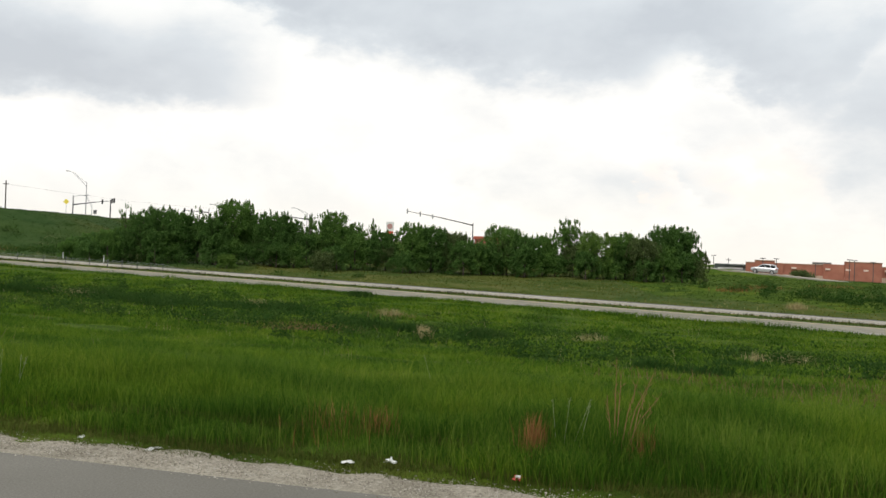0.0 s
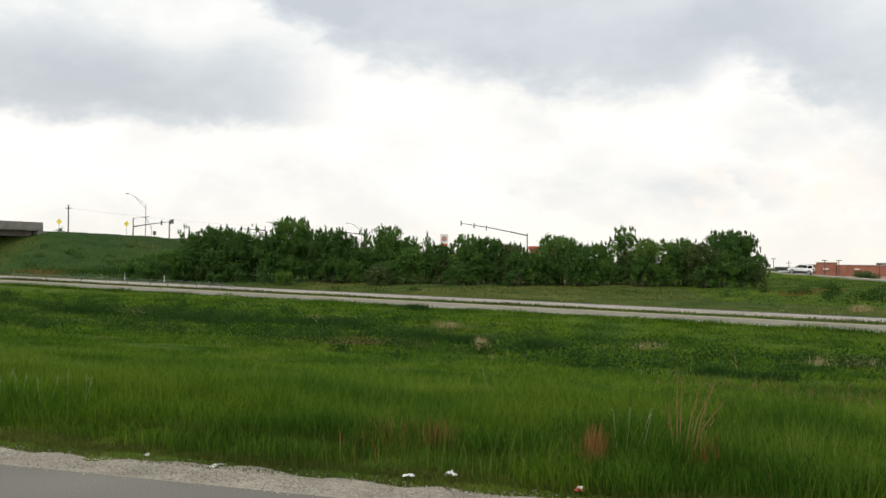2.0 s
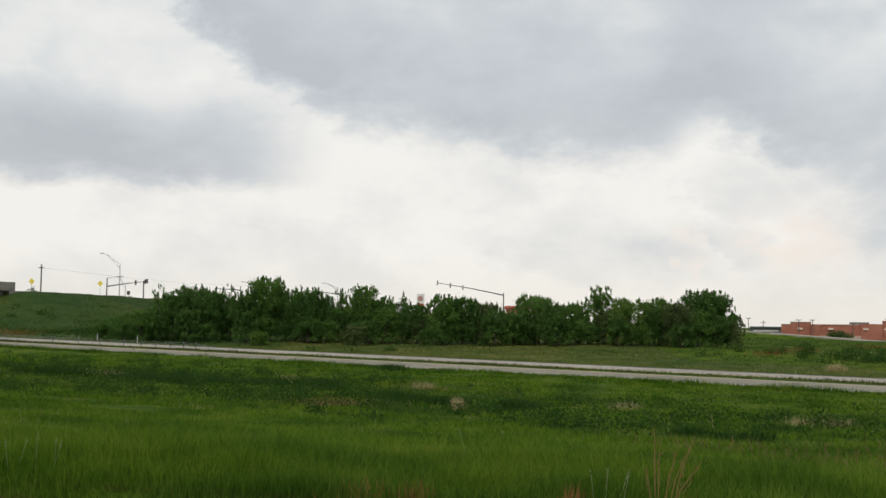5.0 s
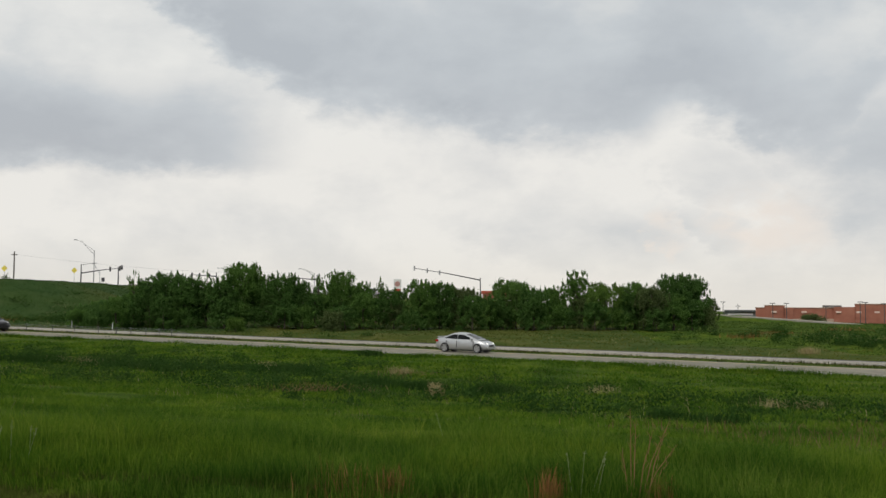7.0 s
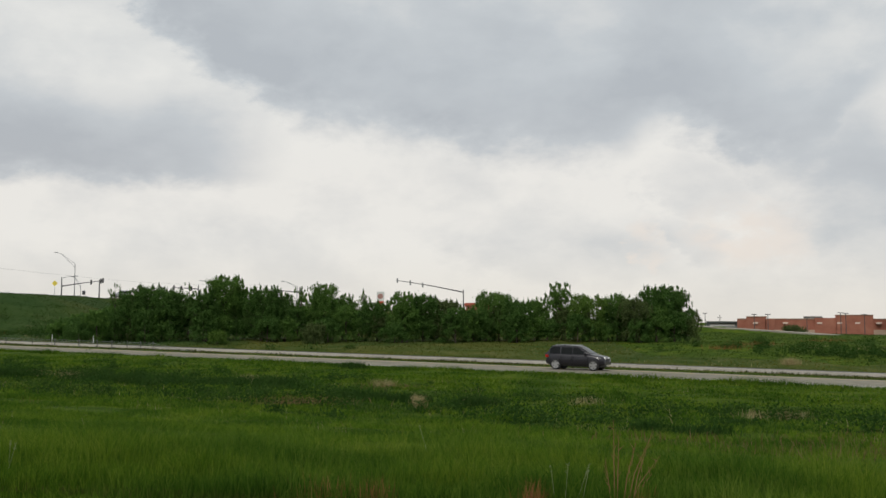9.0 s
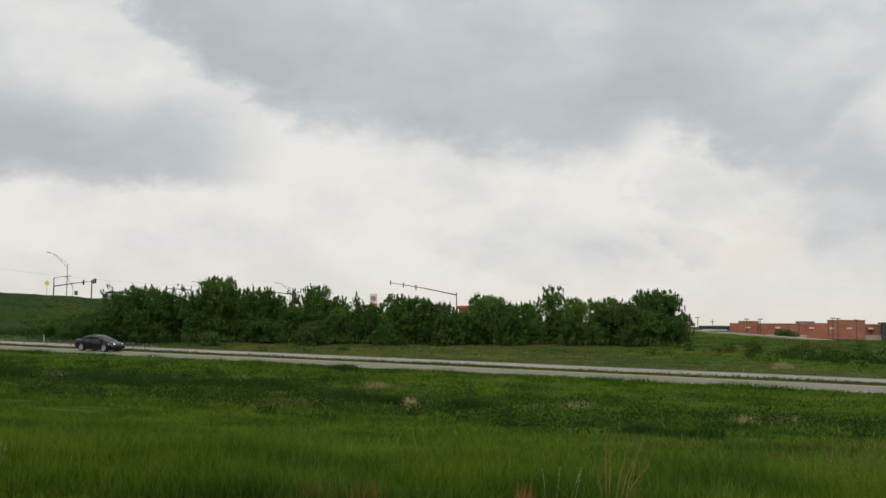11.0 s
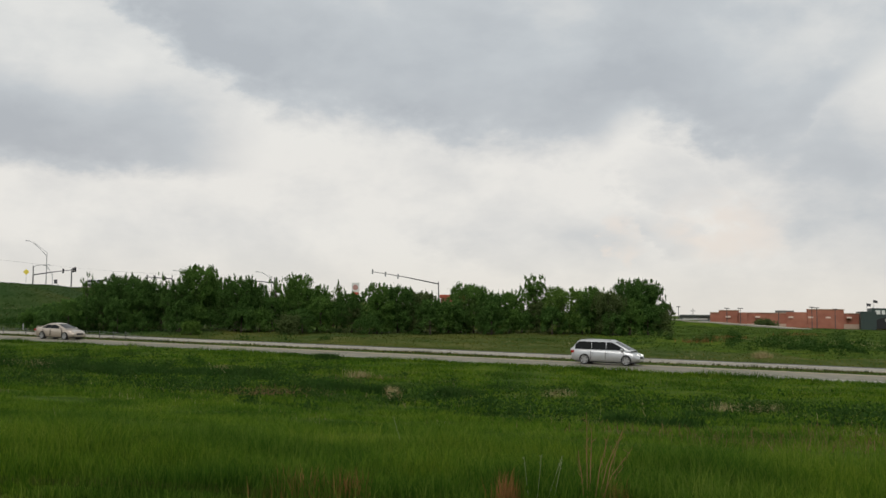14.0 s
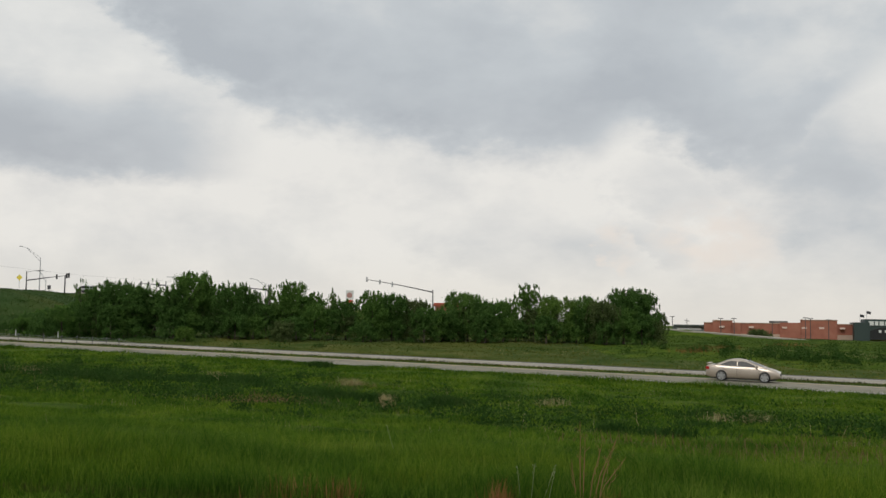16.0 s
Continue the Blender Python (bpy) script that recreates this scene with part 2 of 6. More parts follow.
M_gravel = material("M_gravel", [(0.25, (0.19, 0.168, 0.13)), (0.5, (0.32, 0.288, 0.23)), (0.75, (0.45, 0.415, 0.345))], scale=32, detail=6,
                    bump=1.0, bump_scale=45, rough=0.95, bump_dist=0.02, patch=[(0.3, (0.75, 0.75, 0.72)), (0.7, (1.1, 1.1, 1.1))], patch_scale=1.2)
M_stone = material("M_stone", [(0.2, (0.18, 0.16, 0.125)), (0.5, (0.30, 0.27, 0.22)), (0.8, (0.44, 0.41, 0.355))], scale=9, random_mix=0.9, rough=0.95)
M_concrete = material("M_concrete", [(0.3, (0.29, 0.265, 0.22)), (0.6, (0.37, 0.34, 0.285)), (0.8, (0.44, 0.41, 0.345))], scale=1.5, detail=8, bump=0.2,
                      bump_scale=30, rough=0.9, patch=[(0.3, (0.78, 0.78, 0.78)), (0.6, (1, 1, 1))], patch_scale=0.12, bump_dist=0.01)
M_lane = material("M_lane", [(0.3, (0.184, 0.170, 0.130)), (0.6, (0.247, 0.229, 0.177)), (0.8, (0.315, 0.294, 0.227))], scale=1.1, detail=8, bump=0.2,
                  bump_scale=30, rough=0.88, patch=[(0.3, (0.82, 0.82, 0.82)), (0.6, (1, 1, 1))], patch_scale=0.1, bump_dist=0.01)
M_bark = material("M_bark", [(0.3, (0.05, 0.038, 0.028)), (0.7, (0.14, 0.115, 0.09))], scale=6, bump=0.8, bump_scale=14, rough=0.95)
LEAVES = [material("M_leaf", [(0.15, (0.065, 0.135, 0.028)), (0.5, (0.097, 0.188, 0.039)), (0.85, (0.140, 0.241, 0.057))], scale=0.9, random_mix=0.3, rough=0.85,
                   translucent=0.3, spec=0.06),
          material("M_leaf_dark", [(0.15, (0.048, 0.105, 0.025)), (0.5, (0.070, 0.143, 0.032)), (0.85, (0.105, 0.186, 0.048))], scale=0.9, random_mix=0.3, rough=0.85,
                   translucent=0.25, spec=0.06),
          material("M_leaf_light", [(0.15, (0.078, 0.148, 0.025)), (0.5, (0.119, 0.206, 0.040)), (0.85, (0.170, 0.257, 0.069))], scale=0.9, random_mix=0.3, rough=0.85,
                   translucent=0.35, spec=0.06),
          material("M_leaf_brown", [(0.15, (0.060, 0.093, 0.030)), (0.5, (0.091, 0.127, 0.042)), (0.85, (0.132, 0.170, 0.065))], scale=0.9, random_mix=0.3, rough=0.85,
                   translucent=0.2, spec=0.06)]

# ================= the lie of the land =================
# highway axes: u along the road (to the right and nearer), w square to it, away from the eye
UX, UY = 0.89856, -0.43886
WX, WY = 0.43886, 0.89856
LANE_Z, LANE_FALL = -2.04, -0.0168
NEAR_A, NEAR_B = 60.9, 69.1      # near carriageway across w
FAR_A, FAR_B = 72.8, 80.6        # far carriageway
EDGE_N, EDGE_S = (0.2807, 0.9598), 6.36   # the near road's edge: normal and distance from the eye


def uw(x, y):
    return x * UX + y * UY, x * WX + y * WY


def xy(u, w):
    return u * UX + w * WX, u * UY + w * WY


def smooth(a, b, v):
    k = np.clip((v - a) / (b - a), 0, 1)
    return k * k * (3 - 2 * k)


def lane_z(u):
    return LANE_Z + LANE_FALL * np.clip(u, -260, 200)


# the cross street on its embankment, the ramp down from it
STREET = np.array([(-73.0, 160.0), (-85.0, 232.0)])
STREET_Z, STREET_RISE = 6.1, 1.0
RAMP = np.array([(-75.0, 232.0, 7.2), (-10.0, 201.5, 3.9), (44.6, 176.0, 1.0), (72.5, 163.0, -0.95), (140.0, 131.5, -3.6), (260.0, 74.0, -5.6)])


def to_line(x, y, a, b, lo=0.0, hi=1.0):
    dx, dy = b[0] - a[0], b[1] - a[1]
    t = np.clip(((x - a[0]) * dx + (y - a[1]) * dy) / (dx * dx + dy * dy), lo, hi)
    return np.hypot(x - a[0] - t * dx, y - a[1] - t * dy), t


def land(x, y):
    """Height of the ground."""
    x, y = np.asarray(x, float), np.asarray(y, float)
    u, w = uw(x, y)
    s = x * EDGE_N[0] + y * EDGE_N[1] - EDGE_S
    lz = lane_z(u)
    # from the near road down over the ditch to the highway
    q = np.clip(s - 0.8, 0, None) / (np.clip(s - 0.8, 0, None) + np.clip(NEAR_A - w, 0.001, None))
    z = lz * smooth(0.0, 0.97, q) - 0.75 * np.sin(np.pi * np.clip(q, 0, 1)) ** 1.6
    z = np.where(w > NEAR_A, lz, z)
    z = np.where(s < 0.8, -0.03 - 0.0 * s, z)
    z = np.where(s < -13, 0.25 * smooth(-13, -25, s), z)
    # behind the highway: a shallow ditch, then a slight rise to the woods
    beyond = np.clip(w - FAR_B, 0, None)
    z = z + np.where(w > FAR_B, -0.35 * np.exp(-((beyond - 5) / 3.0) ** 2) + 0.9 * smooth(4, 40, beyond) + 0.5 * smooth(50, 95, beyond), 0)
    # the far country falls away to the right
    fall = -3.5 * smooth(180, 330, y + 0.25 * x) * smooth(-60, 120, x)
    z = z + fall
    # embankments
    d, t = to_line(x, y, STREET[0], STREET[1], 0.0, 3.0)
    bank = STREET_Z + STREET_RISE * np.clip(t, 0, 1) - np.clip(d - 7.0, 0, None) / 2.9
    z = np.maximum(z, bank)
    for i in range(len(RAMP) - 1):
        d, t = to_line(x, y, RAMP[i], RAMP[i + 1])
        rz = RAMP[i][2] + (RAMP[i + 1][2] - RAMP[i][2]) * t
        z = np.maximum(z, rz - 0.16 - np.clip(d - 4.5, 0, None) / 3.5)
    # the near bank that carries the bridge's other end, out to the side
    na = xy(-136.0, 28.0)
    nb = xy(-150.0, -20.0)
    d, t = to_line(x, y, na, nb, 0.0, 3.0)
    z = np.maximum(z, STREET_Z + 0.3 - np.clip(d - 7.0, 0, None) / 2.0)
    # keep the ground just under the paved strips
    paved = ((w > NEAR_A) & (w < NEAR_B)) | ((w > FAR_A) & (w < FAR_B))
    z = np.where(paved & (z < lz + 0.3), lz - 0.12, z)
    z = np.where((s < 0) & (s > -13), -0.12, z)
    # unevenness
    bumpy = 0.07 * np.sin(x * 0.9 + 1.3 * np.sin(y * 0.35)) * np.sin(y * 0.75 + np.sin(x * 0.4)) + 0.12 * np.sin(x * 0.17 + 2) * np.sin(y * 0.13 + 1)
    rough_here = (s > 1.5) & ~((w > NEAR_A - 1.0) & (w < FAR_B + 1.0))
    return z + np.where(rough_here, bumpy, 0)


def field_noise(x, y, k=0.16, ph=0.0):
    return (np.sin(x * k + 1.7 * np.sin(y * k * 0.8 + ph)) + np.sin(y * k * 1.9 + 1.3 * np.sin(x * k * 0.7 + 2 * ph)) + np.sin((x + y) * k * 0.6 + ph)) / 3


def mesh_object(name, verts, faces, mat, parent=None, label="", smooth_faces=False):
    me = bpy.data.meshes.new(name)
    me.from_pydata(verts, [], faces)
    me.materials.append(mat)
    if smooth_faces:
        me.polygons.foreach_set("use_smooth", [True] * len(me.polygons))
    me.update()
    ob = new(name, me)
    if parent:
        ob.parent = parent
    if label:
        tagged(ob, label)
    return ob


def part(name, bm, mat, parent=None, label=""):
    """One mesh object out of a bmesh, under a thing or a part."""
    me = bpy.data.meshes.new(name)
    bm.normal_update()
    bm.to_mesh(me)
    bm.free()
    me.materials.append(mat)
    ob = new(name, me)
    if parent:
        ob.parent = parent
    if label:
        tagged(ob, label)
    return ob


def steps(*stretches):
    out = []
    for a, b, n in stretches:
        out += list(np.linspace(a, b, n, endpoint=False))
    return np.array(out + [stretches[-1][1]])


def build_ground():
    gx = steps((-4500, -600, 14), (-600, -160, 40), (-160, -70, 70), (-70, 70, 220), (70, 160, 60), (160, 600, 30), (600, 4500, 14))
    gy = steps((-3000, -100, 12), (-100, 0, 24), (0, 30, 75), (30, 110, 190), (110, 260, 110), (260, 600, 30), (600, 4800, 16))
    X, Y = np.meshgrid(gx, gy)
    Z = land(X, Y)
    nx, ny = len(gx), len(gy)
    verts = np.stack([X, Y, Z], -1).reshape(-1, 3)
    i = np.arange(nx * ny).reshape(ny, nx)
    faces = np.stack([i[:-1, :-1], i[:-1, 1:], i[1:, 1:], i[1:, :-1]], -1).reshape(-1, 4)
    ob = mesh_object("ground", verts.tolist(), faces.tolist(), M_ground, smooth_faces=True)
    # rank growth on the embankment, rough olive grass behind the highway
    ob.data.materials.append(M_olive_ground)
    ob.data.materials.append(M_bank)
    cx, cy = (X[:-1, :-1] + X[1:, 1:]) / 2, (Y[:-1, :-1] + Y[1:, 1:]) / 2
    cu, cw = uw(cx, cy)
    which = np.where((cw > FAR_B) & (cy > 40), 1, 0)
    which = np.where((cw > FAR_B + 5) & (cy > 40) & (cx < -22), 2, which)
    which = np.where((cw > FAR_B + 13 + 3 * field_noise(cx, cy, 0.3, 1.0)) & (cx > 20), 0, which)
    ob.data.polygons.foreach_set("material_index", which.ravel().astype(np.int32))
    tagged(ob, "rough green grassland with a shallow ditch and earth embankments", "ground", kind="structure")


build_ground()


def strip(name, wa, wb, mat, u0, u1, lift, parent=None, step=12.0, thick=0.2):
    """A slab along the highway between two distances across it."""
    us = np.arange(u0, u1 + 0.1, step)
    verts, faces = [], []
    for u in us:
        z = float(lane_z(u)) + lift
        for wv, dz in ((wa, -thick), (wa, 0), (wb, 0), (wb, -thick)):
            verts.append((*xy(u, wv), z + dz))
    for k in range(len(us) - 1):
        a = 4 * k
        for j in range(3):
            faces.append((a + j, a + 4 + j, a + 5 + j, a + 1 + j))
    return mesh_object(name, verts, faces, mat, parent)


def near_xy(a, s):
    """A point a metres along the near road's edge and s beyond it."""
    n = EDGE_N
    return a * n[1] + (s + EDGE_S) * n[0], -a * n[0] + (s + EDGE_S) * n[1]


def build_roads():
    M_paint = material("M_paint", [(0.3, (0.5, 0.5, 0.48)), (0.7, (0.72, 0.72, 0.70))], scale=6, rough=0.7)
    M_yellow = material("M_yellow_line", [(0.3, (0.45, 0.33, 0.06)), (0.7, (0.6, 0.45, 0.1))], scale=6, rough=0.7)
    r = strip("road", NEAR_A + 1.2, NEAR_B - 0.9, M_lane, -600, 480, 0.0)
    tagged(r, "grey worn two-lane highway carriageway", "road", kind="structure")
    for k, (wa, wb) in enumerate(((NEAR_A, NEAR_A + 1.2), (NEAR_B - 0.9, NEAR_B))):
        s = strip("road_shoulder", wa, wb, M_concrete, -600, 480, -0.006)
        tagged(s, "pale concrete highway shoulder", "road", kind="structure")
    f = strip("road", FAR_A + 0.8, FAR_B - 1.6, M_concrete, -600, 480, -0.05)
    tagged(f, "pale concrete far highway carriageway", "road", kind="structure")
    for wa, wb in ((FAR_A, FAR_A + 0.8), (FAR_B - 1.6, FAR_B)):
        s = strip("road_shoulder", wa, wb, M_lane if wa < 75 else M_shoulder, -600, 480, -0.056)
        tagged(s, "grey far highway shoulder" if wa < 75 else "dark asphalt shoulder of the far carriageway", "road", kind="structure")
    for wv, mat, lab in ((NEAR_A + 1.35, M_paint, "white edge line"), (NEAR_B - 1.1, M_yellow, "yellow edge line"), (FAR_A + 1.0, M_yellow, "yellow edge line"),
                         (FAR_B - 1.85, M_paint, "white edge line")):
        s = strip("edge_line", wv, wv + 0.14, mat, -600, 480, 0.006 if wv < 70 else -0.044, thick=0.003)
        tagged(s, lab + " on the highway", "road marking", kind="structure")
    # near road and its gravel verge
    verts, faces = [], []
    al = np.arange(-300, 300.1, 20.0)
    for a in al:
        for s, z in ((-13.0, -0.3), (-13.0, 0), (0, 0), (0.06, -0.03), (0.06, -0.3)):
            verts.append((*near_xy(a, s), z))
    for k in range(len(al) - 1):
        for j in range(4):
            a = 5 * k + j
            faces.append((a, a + 1, a + 6, a + 5))
    ob = mesh_object("road", verts, faces, M_asphalt)
    tagged(ob, "dark grey asphalt road under the viewer", "road", kind="structure")
    # gravel verge with a ragged outer edge
    verts, faces = [], []
    al = np.concatenate([np.arange(-300, -16, 12.0), np.arange(-16, 16, 0.12), np.arange(16, 301, 12.0)])
    for a in al:
        wid = 0.86 + 0.08 * math.sin(a * 1.1) + 0.07 * math.sin(a * 2.7 + 1) + 0.05 * math.sin(a * 7.1)
        for s, z in ((0.02, -0.012), (0.25, -0.02), (wid * 0.7, -0.012), (wid, -0.07)):
            verts.append((*near_xy(a, s), z + 0.008 * math.sin(a * 9.0 + s * 20)))
    for k in range(len(al) - 1):
        for j in range(3):
            a = 4 * k + j
            faces.append((a, a + 1, a + 5, a + 4))
    ob = mesh_object("verge", verts, faces, M_gravel)
    tagged(ob, "pale crushed gravel verge beside the asphalt", "verge", kind="structure")
    # loose stones on the verge
    rng = np.random.default_rng(5)
    n = 16000
    a = rng.uniform(-9, 6, n)
    s = np.clip(rng.normal(0.36, 0.19, n), -0.06, 0.85)
    r = rng.uniform(0.003, 0.0075, n) * np.where(rng.random(n) < 0.08, 1.7, 1.0)
    verts, faces = [], []
    oct_v = np.array([(1, 0, 0), (0, 1, 0), (-1, 0, 0), (0, -1, 0), (0, 0, 0.8), (0, 0, -0.6)])
    oct_f = [(0, 1, 4), (1, 2, 4), (2, 3, 4), (3, 0, 4), (1, 0, 5), (2, 1, 5), (3, 2, 5), (0, 3, 5)]
    for k in range(n):
        cx, cy = near_xy(a[k], s[k])
        ang = rng.uniform(0, 6.28)
        c, sn = math.cos(ang), math.sin(ang)
        p = oct_v * (r[k] * rng.uniform(0.7, 1.3, 3))
        b = len(verts)
        zb = 0.0 if s[k] < 0 else -0.014
        for q in p:
            verts.append((cx + q[0] * c - q[1] * sn, cy + q[0] * sn + q[1] * c, zb + q[2] + r[k] * 0.3))
        faces += [tuple(b + i for i in f) for f in oct_f]
    ob = mesh_object("gravel", verts, faces, M_stone)
    tagged(ob, "loose pale limestone chippings on the verge", "gravel", kind="stuff")
    # ramp
    verts, faces = [], []
    P = [tuple(p) for p in RAMP]
    for k, p in enumerate(P):
        a, b = P[max(0, k - 1)], P[min(len(P) - 1, k + 1)]
        dx, dy = b[0] - a[0], b[1] - a[1]
        ln = math.hypot(dx, dy)
        nx, ny = -dy / ln, dx / ln
        for o, dz in ((-3.9, -0.25), (-3.9, 0.08), (3.9, 0.08), (3.9, -0.25)):
            verts.append((p[0] + nx * o, p[1] + ny * o, p[2] + dz))
    for k in range(len(P) - 1):
        for j in range(3):
            a = 4 * k + j
            faces.append((a, a + 4, a + 5, a + 1))
    ob = mesh_object("ramp", verts, faces, M_concrete)
    tagged(ob, "pale concrete highway ramp on a grass bank", "ramp", kind="structure")


build_roads()


# ================= grass =================
def blades(name, n, a_range, s_range, height, width, mat, seed, lean=0.35, segs=2, keep=None, label="", density_pow=1.0, tuft=0.0):
    """Many grass blades as one mesh, strewn over a stretch along and beyond the near road's edge."""
    rng = np.random.default_rng(seed)
    a = rng.uniform(*a_range, n)
    s = s_range[0] + (s_range[1] - s_range[0]) * rng.random(n) ** density_pow
    x, y = near_xy(a, s)
    if keep is not None:
        k = keep(x, y, a, s, rng)
        x, y = x[k], y[k]
    return blades_at(name, x, y, height, width, mat, rng, lean, segs, label, tuft)


def blades_at(name, x, y, height, width, mat, rng, lean=0.35, segs=2, label="", tuft=0.0):
    n = len(x)
    z = land(x, y) - 0.02
    h = height * rng.uniform(0.55, 1.25, n)
    if tuft:
        h = h * np.clip(0.85 + 0.55 * field_noise(x, y, tuft, 0.9) + 0.35 * field_noise(x, y, tuft * 2.7, 2.1), 0.3, 1.8)
    wd = width * rng.uniform(0.6, 1.3, n)
    ang = rng.uniform(0, 2 * np.pi, n)
    face = rng.uniform(0, 2 * np.pi, n)
    ln = h * lean * rng.uniform(0.1, 1.6, n)
    dx, dy = np.cos(ang) * ln, np.sin(ang) * ln
    wx, wy = np.cos(face) * wd / 2, np.sin(face) * wd / 2
    if segs == 2:
        V = np.stack([
            np.stack([x - wx, y - wy, z], -1), np.stack([x + wx, y + wy, z], -1),
            np.stack([x + dx * 0.3 + wx * 0.8, y + dy * 0.3 + wy * 0.8, z + h * 0.6], -1),
            np.stack([x + dx * 0.3 - wx * 0.8, y + dy * 0.3 - wy * 0.8, z + h * 0.6], -1),
            np.stack([x + dx, y + dy, z + h], -1)], 1).reshape(-1, 3)
        b = (np.arange(n) * 5)[:, None]
        tris = np.concatenate([b + [0, 1, 2], b + [0, 2, 3], b + [3, 2, 4]], 1).reshape(-1, 3)
    else:
        V = np.stack([np.stack([x - wx, y - wy, z], -1), np.stack([x + wx, y + wy, z], -1), np.stack([x + dx, y + dy, z + h], -1)], 1).reshape(-1, 3)
        tris = np.arange(n * 3).reshape(-1, 3)
    return tri_object(name, V, tris, mat, label)


def tri_object(name, V, tris, mat, label=""):
    me = bpy.data.meshes.new(name)
    me.vertices.add(len(V))
    me.vertices.foreach_set("co", np.ascontiguousarray(V, dtype=np.float32).ravel())
    me.loops.add(len(tris) * 3)
    me.loops.foreach_set("vertex_index", np.ascontiguousarray(tris, dtype=np.int32).ravel())
    me.polygons.add(len(tris))
    me.polygons.foreach_set("loop_start", np.arange(0, len(tris) * 3, 3, dtype=np.int32))
    me.update(calc_edges=True)
    me.materials.append(mat)
    ob = new(name, me)
    if label:
        tagged(ob, label)
    return ob


def mounds(name, centres, rng, mat, label, size=0.07, per=150):
    """Low leafy mounds as one mesh."""
    Vs, Ts, n0 = [], [], 0
    for x, y, r in centres:
        z = float(land(x, y))
        h = r * rng.uniform(0.28, 0.56)
        lobes = [((x + rng.normal(0, r * 0.45), y + rng.normal(0, r * 0.35), z + h * 0.5), (r * 0.6, r * 0.5, h)) for k in range(3)]
        V, T = leaf_cloud(rng, lobes, per, size)
        V[:, 2] = np.maximum(V[:, 2], z + 0.01)
        Vs.append(V)
        Ts.append(T + n0)
        n0 += len(V)
    o = tri_object(name, np.concatenate(Vs), np.concatenate(Ts), mat)
    tagged(o, label, "weeds", kind="stuff")


def in_sight(x, y, margin=1.0):
    """A wedge ahead of the viewer with some room at its sides."""
    return (x > -0.62 * y - margin) & (x < 0.52 * y + margin)


def build_grass():
    def wedge(x, y, a, s, rng):
        return in_sight(x, y) & (uw(x, y)[1] < NEAR_A - 0.05)

    def edge_wedge(x, y, a, s, rng):
        return in_sight(x, y) & (rng.random(len(x)) < smooth(0.85, 1.35, s + 0.22 * field_noise(x, y, 1.4, 1)))

    def tufty(x, y, a, s, rng):
        return wedge(x, y, a, s, rng) & (field_noise(x, y, 0.8, 0.4) + 0.5 * field_noise(x, y, 2.3, 1.9) > -0.9 + 1.2 * rng.random(len(x)))

    g = [blades("tall_grass", 125000, (-13, 7), (0.75, 6.0), 0.25, 0.0075, M_grass, 1, keep=edge_wedge, density_pow=1.5, lean=0.5, tuft=2.4),
         blades("tall_grass", 36000, (-13, 7), (0.9, 7.0), 0.28, 0.006, M_grass_light, 31, keep=edge_wedge, density_pow=1.3, lean=0.45, tuft=3.1),
         blades("tall_grass", 105000, (-20, 11), (2.2, 13), 0.15, 0.015, M_grass, 21, segs=1, keep=tufty, lean=1.4, tuft=1.9),
         blades("tall_grass", 26000, (-20, 12), (3, 14), 0.19, 0.011, M_grass_light, 32, segs=1, keep=tufty, lean=1.0, tuft=2.3),
         blades("tall_grass", 180000, (-32, 16), (11, 28), 0.15, 0.030, M_grass, 2, segs=1, keep=tufty, lean=1.1, tuft=1.3),
         blades("tall_grass", 35000, (-34, 17), (12, 30), 0.19, 0.020, M_grass_light, 33, segs=1, keep=tufty, lean=0.9, tuft=1.6),
         blades("tall_grass", 240000, (-66, 34), (26, 60), 0.18, 0.07, M_grass, 3, segs=1, keep=tufty, lean=1.1, tuft=0.9),
         blades("tall_grass", 42000, (-66, 34), (28, 62), 0.22, 0.045, M_grass_light, 34, segs=1, keep=tufty, lean=0.9, tuft=1.1)]
    for o in g:
        tagged(o, "tall green meadow grass beside the road", "grass", kind="stuff")
    o = blades("short_grass", 100000, (-12, 8), (0.56, 1.9), 0.065, 0.006, M_olive, 4, keep=wedge, lean=0.8)
    tagged(o, "short trampled grass along the gravel", "grass", kind="stuff")

    # dark broad-leaved weeds in the ditch
    def ditch(x, y, s):
        """How far a place lies in the weedy bottom of the ditch."""
        u, w = uw(x, y)
        q = s / (s + np.clip(NEAR_A - w, 0.01, None))
        mid = 0.58 - 0.006 * np.clip(x, -15, 20)
        return np.exp(-((q - mid) / 0.17) ** 4) * (w < NEAR_A - 2) * in_sight(x, y)

    def weedy(x, y, a, s, rng):
        patch = 0.42 + 0.8 * field_noise(x, y, 0.42, 0.6) + 0.6 * field_noise(x, y, 1.3, 1.6)
        return ditch(x, y, s) * patch > rng.random(len(x)) * 0.9

    o = blades("weeds", 190000, (-62, 32), (8, 52), 0.24, 0.045, M_weed, 6, segs=1, keep=weedy, lean=1.3, tuft=1.2)
    tagged(o, "dark green broad-leaved weeds in the ditch", "weeds", kind="stuff")

    # leafy mounds among them, and some behind the highway
    rng = np.random.default_rng(77)
    near_m, far_m = [], []
    for i in range(2400):
        a_, s_ = rng.uniform(-62, 32), rng.uniform(9, 56)
        x, y = near_xy(a_, s_)
        if float(ditch(x, y, s_)) * (0.20 + 1.1 * float(field_noise(x, y, 0.62, 0.6))) > rng.random() * 0.55:
            near_m.append((x, y, rng.uniform(0.35, 1.0)))
    mounds("weeds", near_m, rng, M_weed, "dark green leafy weed mounds in the ditch", 0.055, 200)
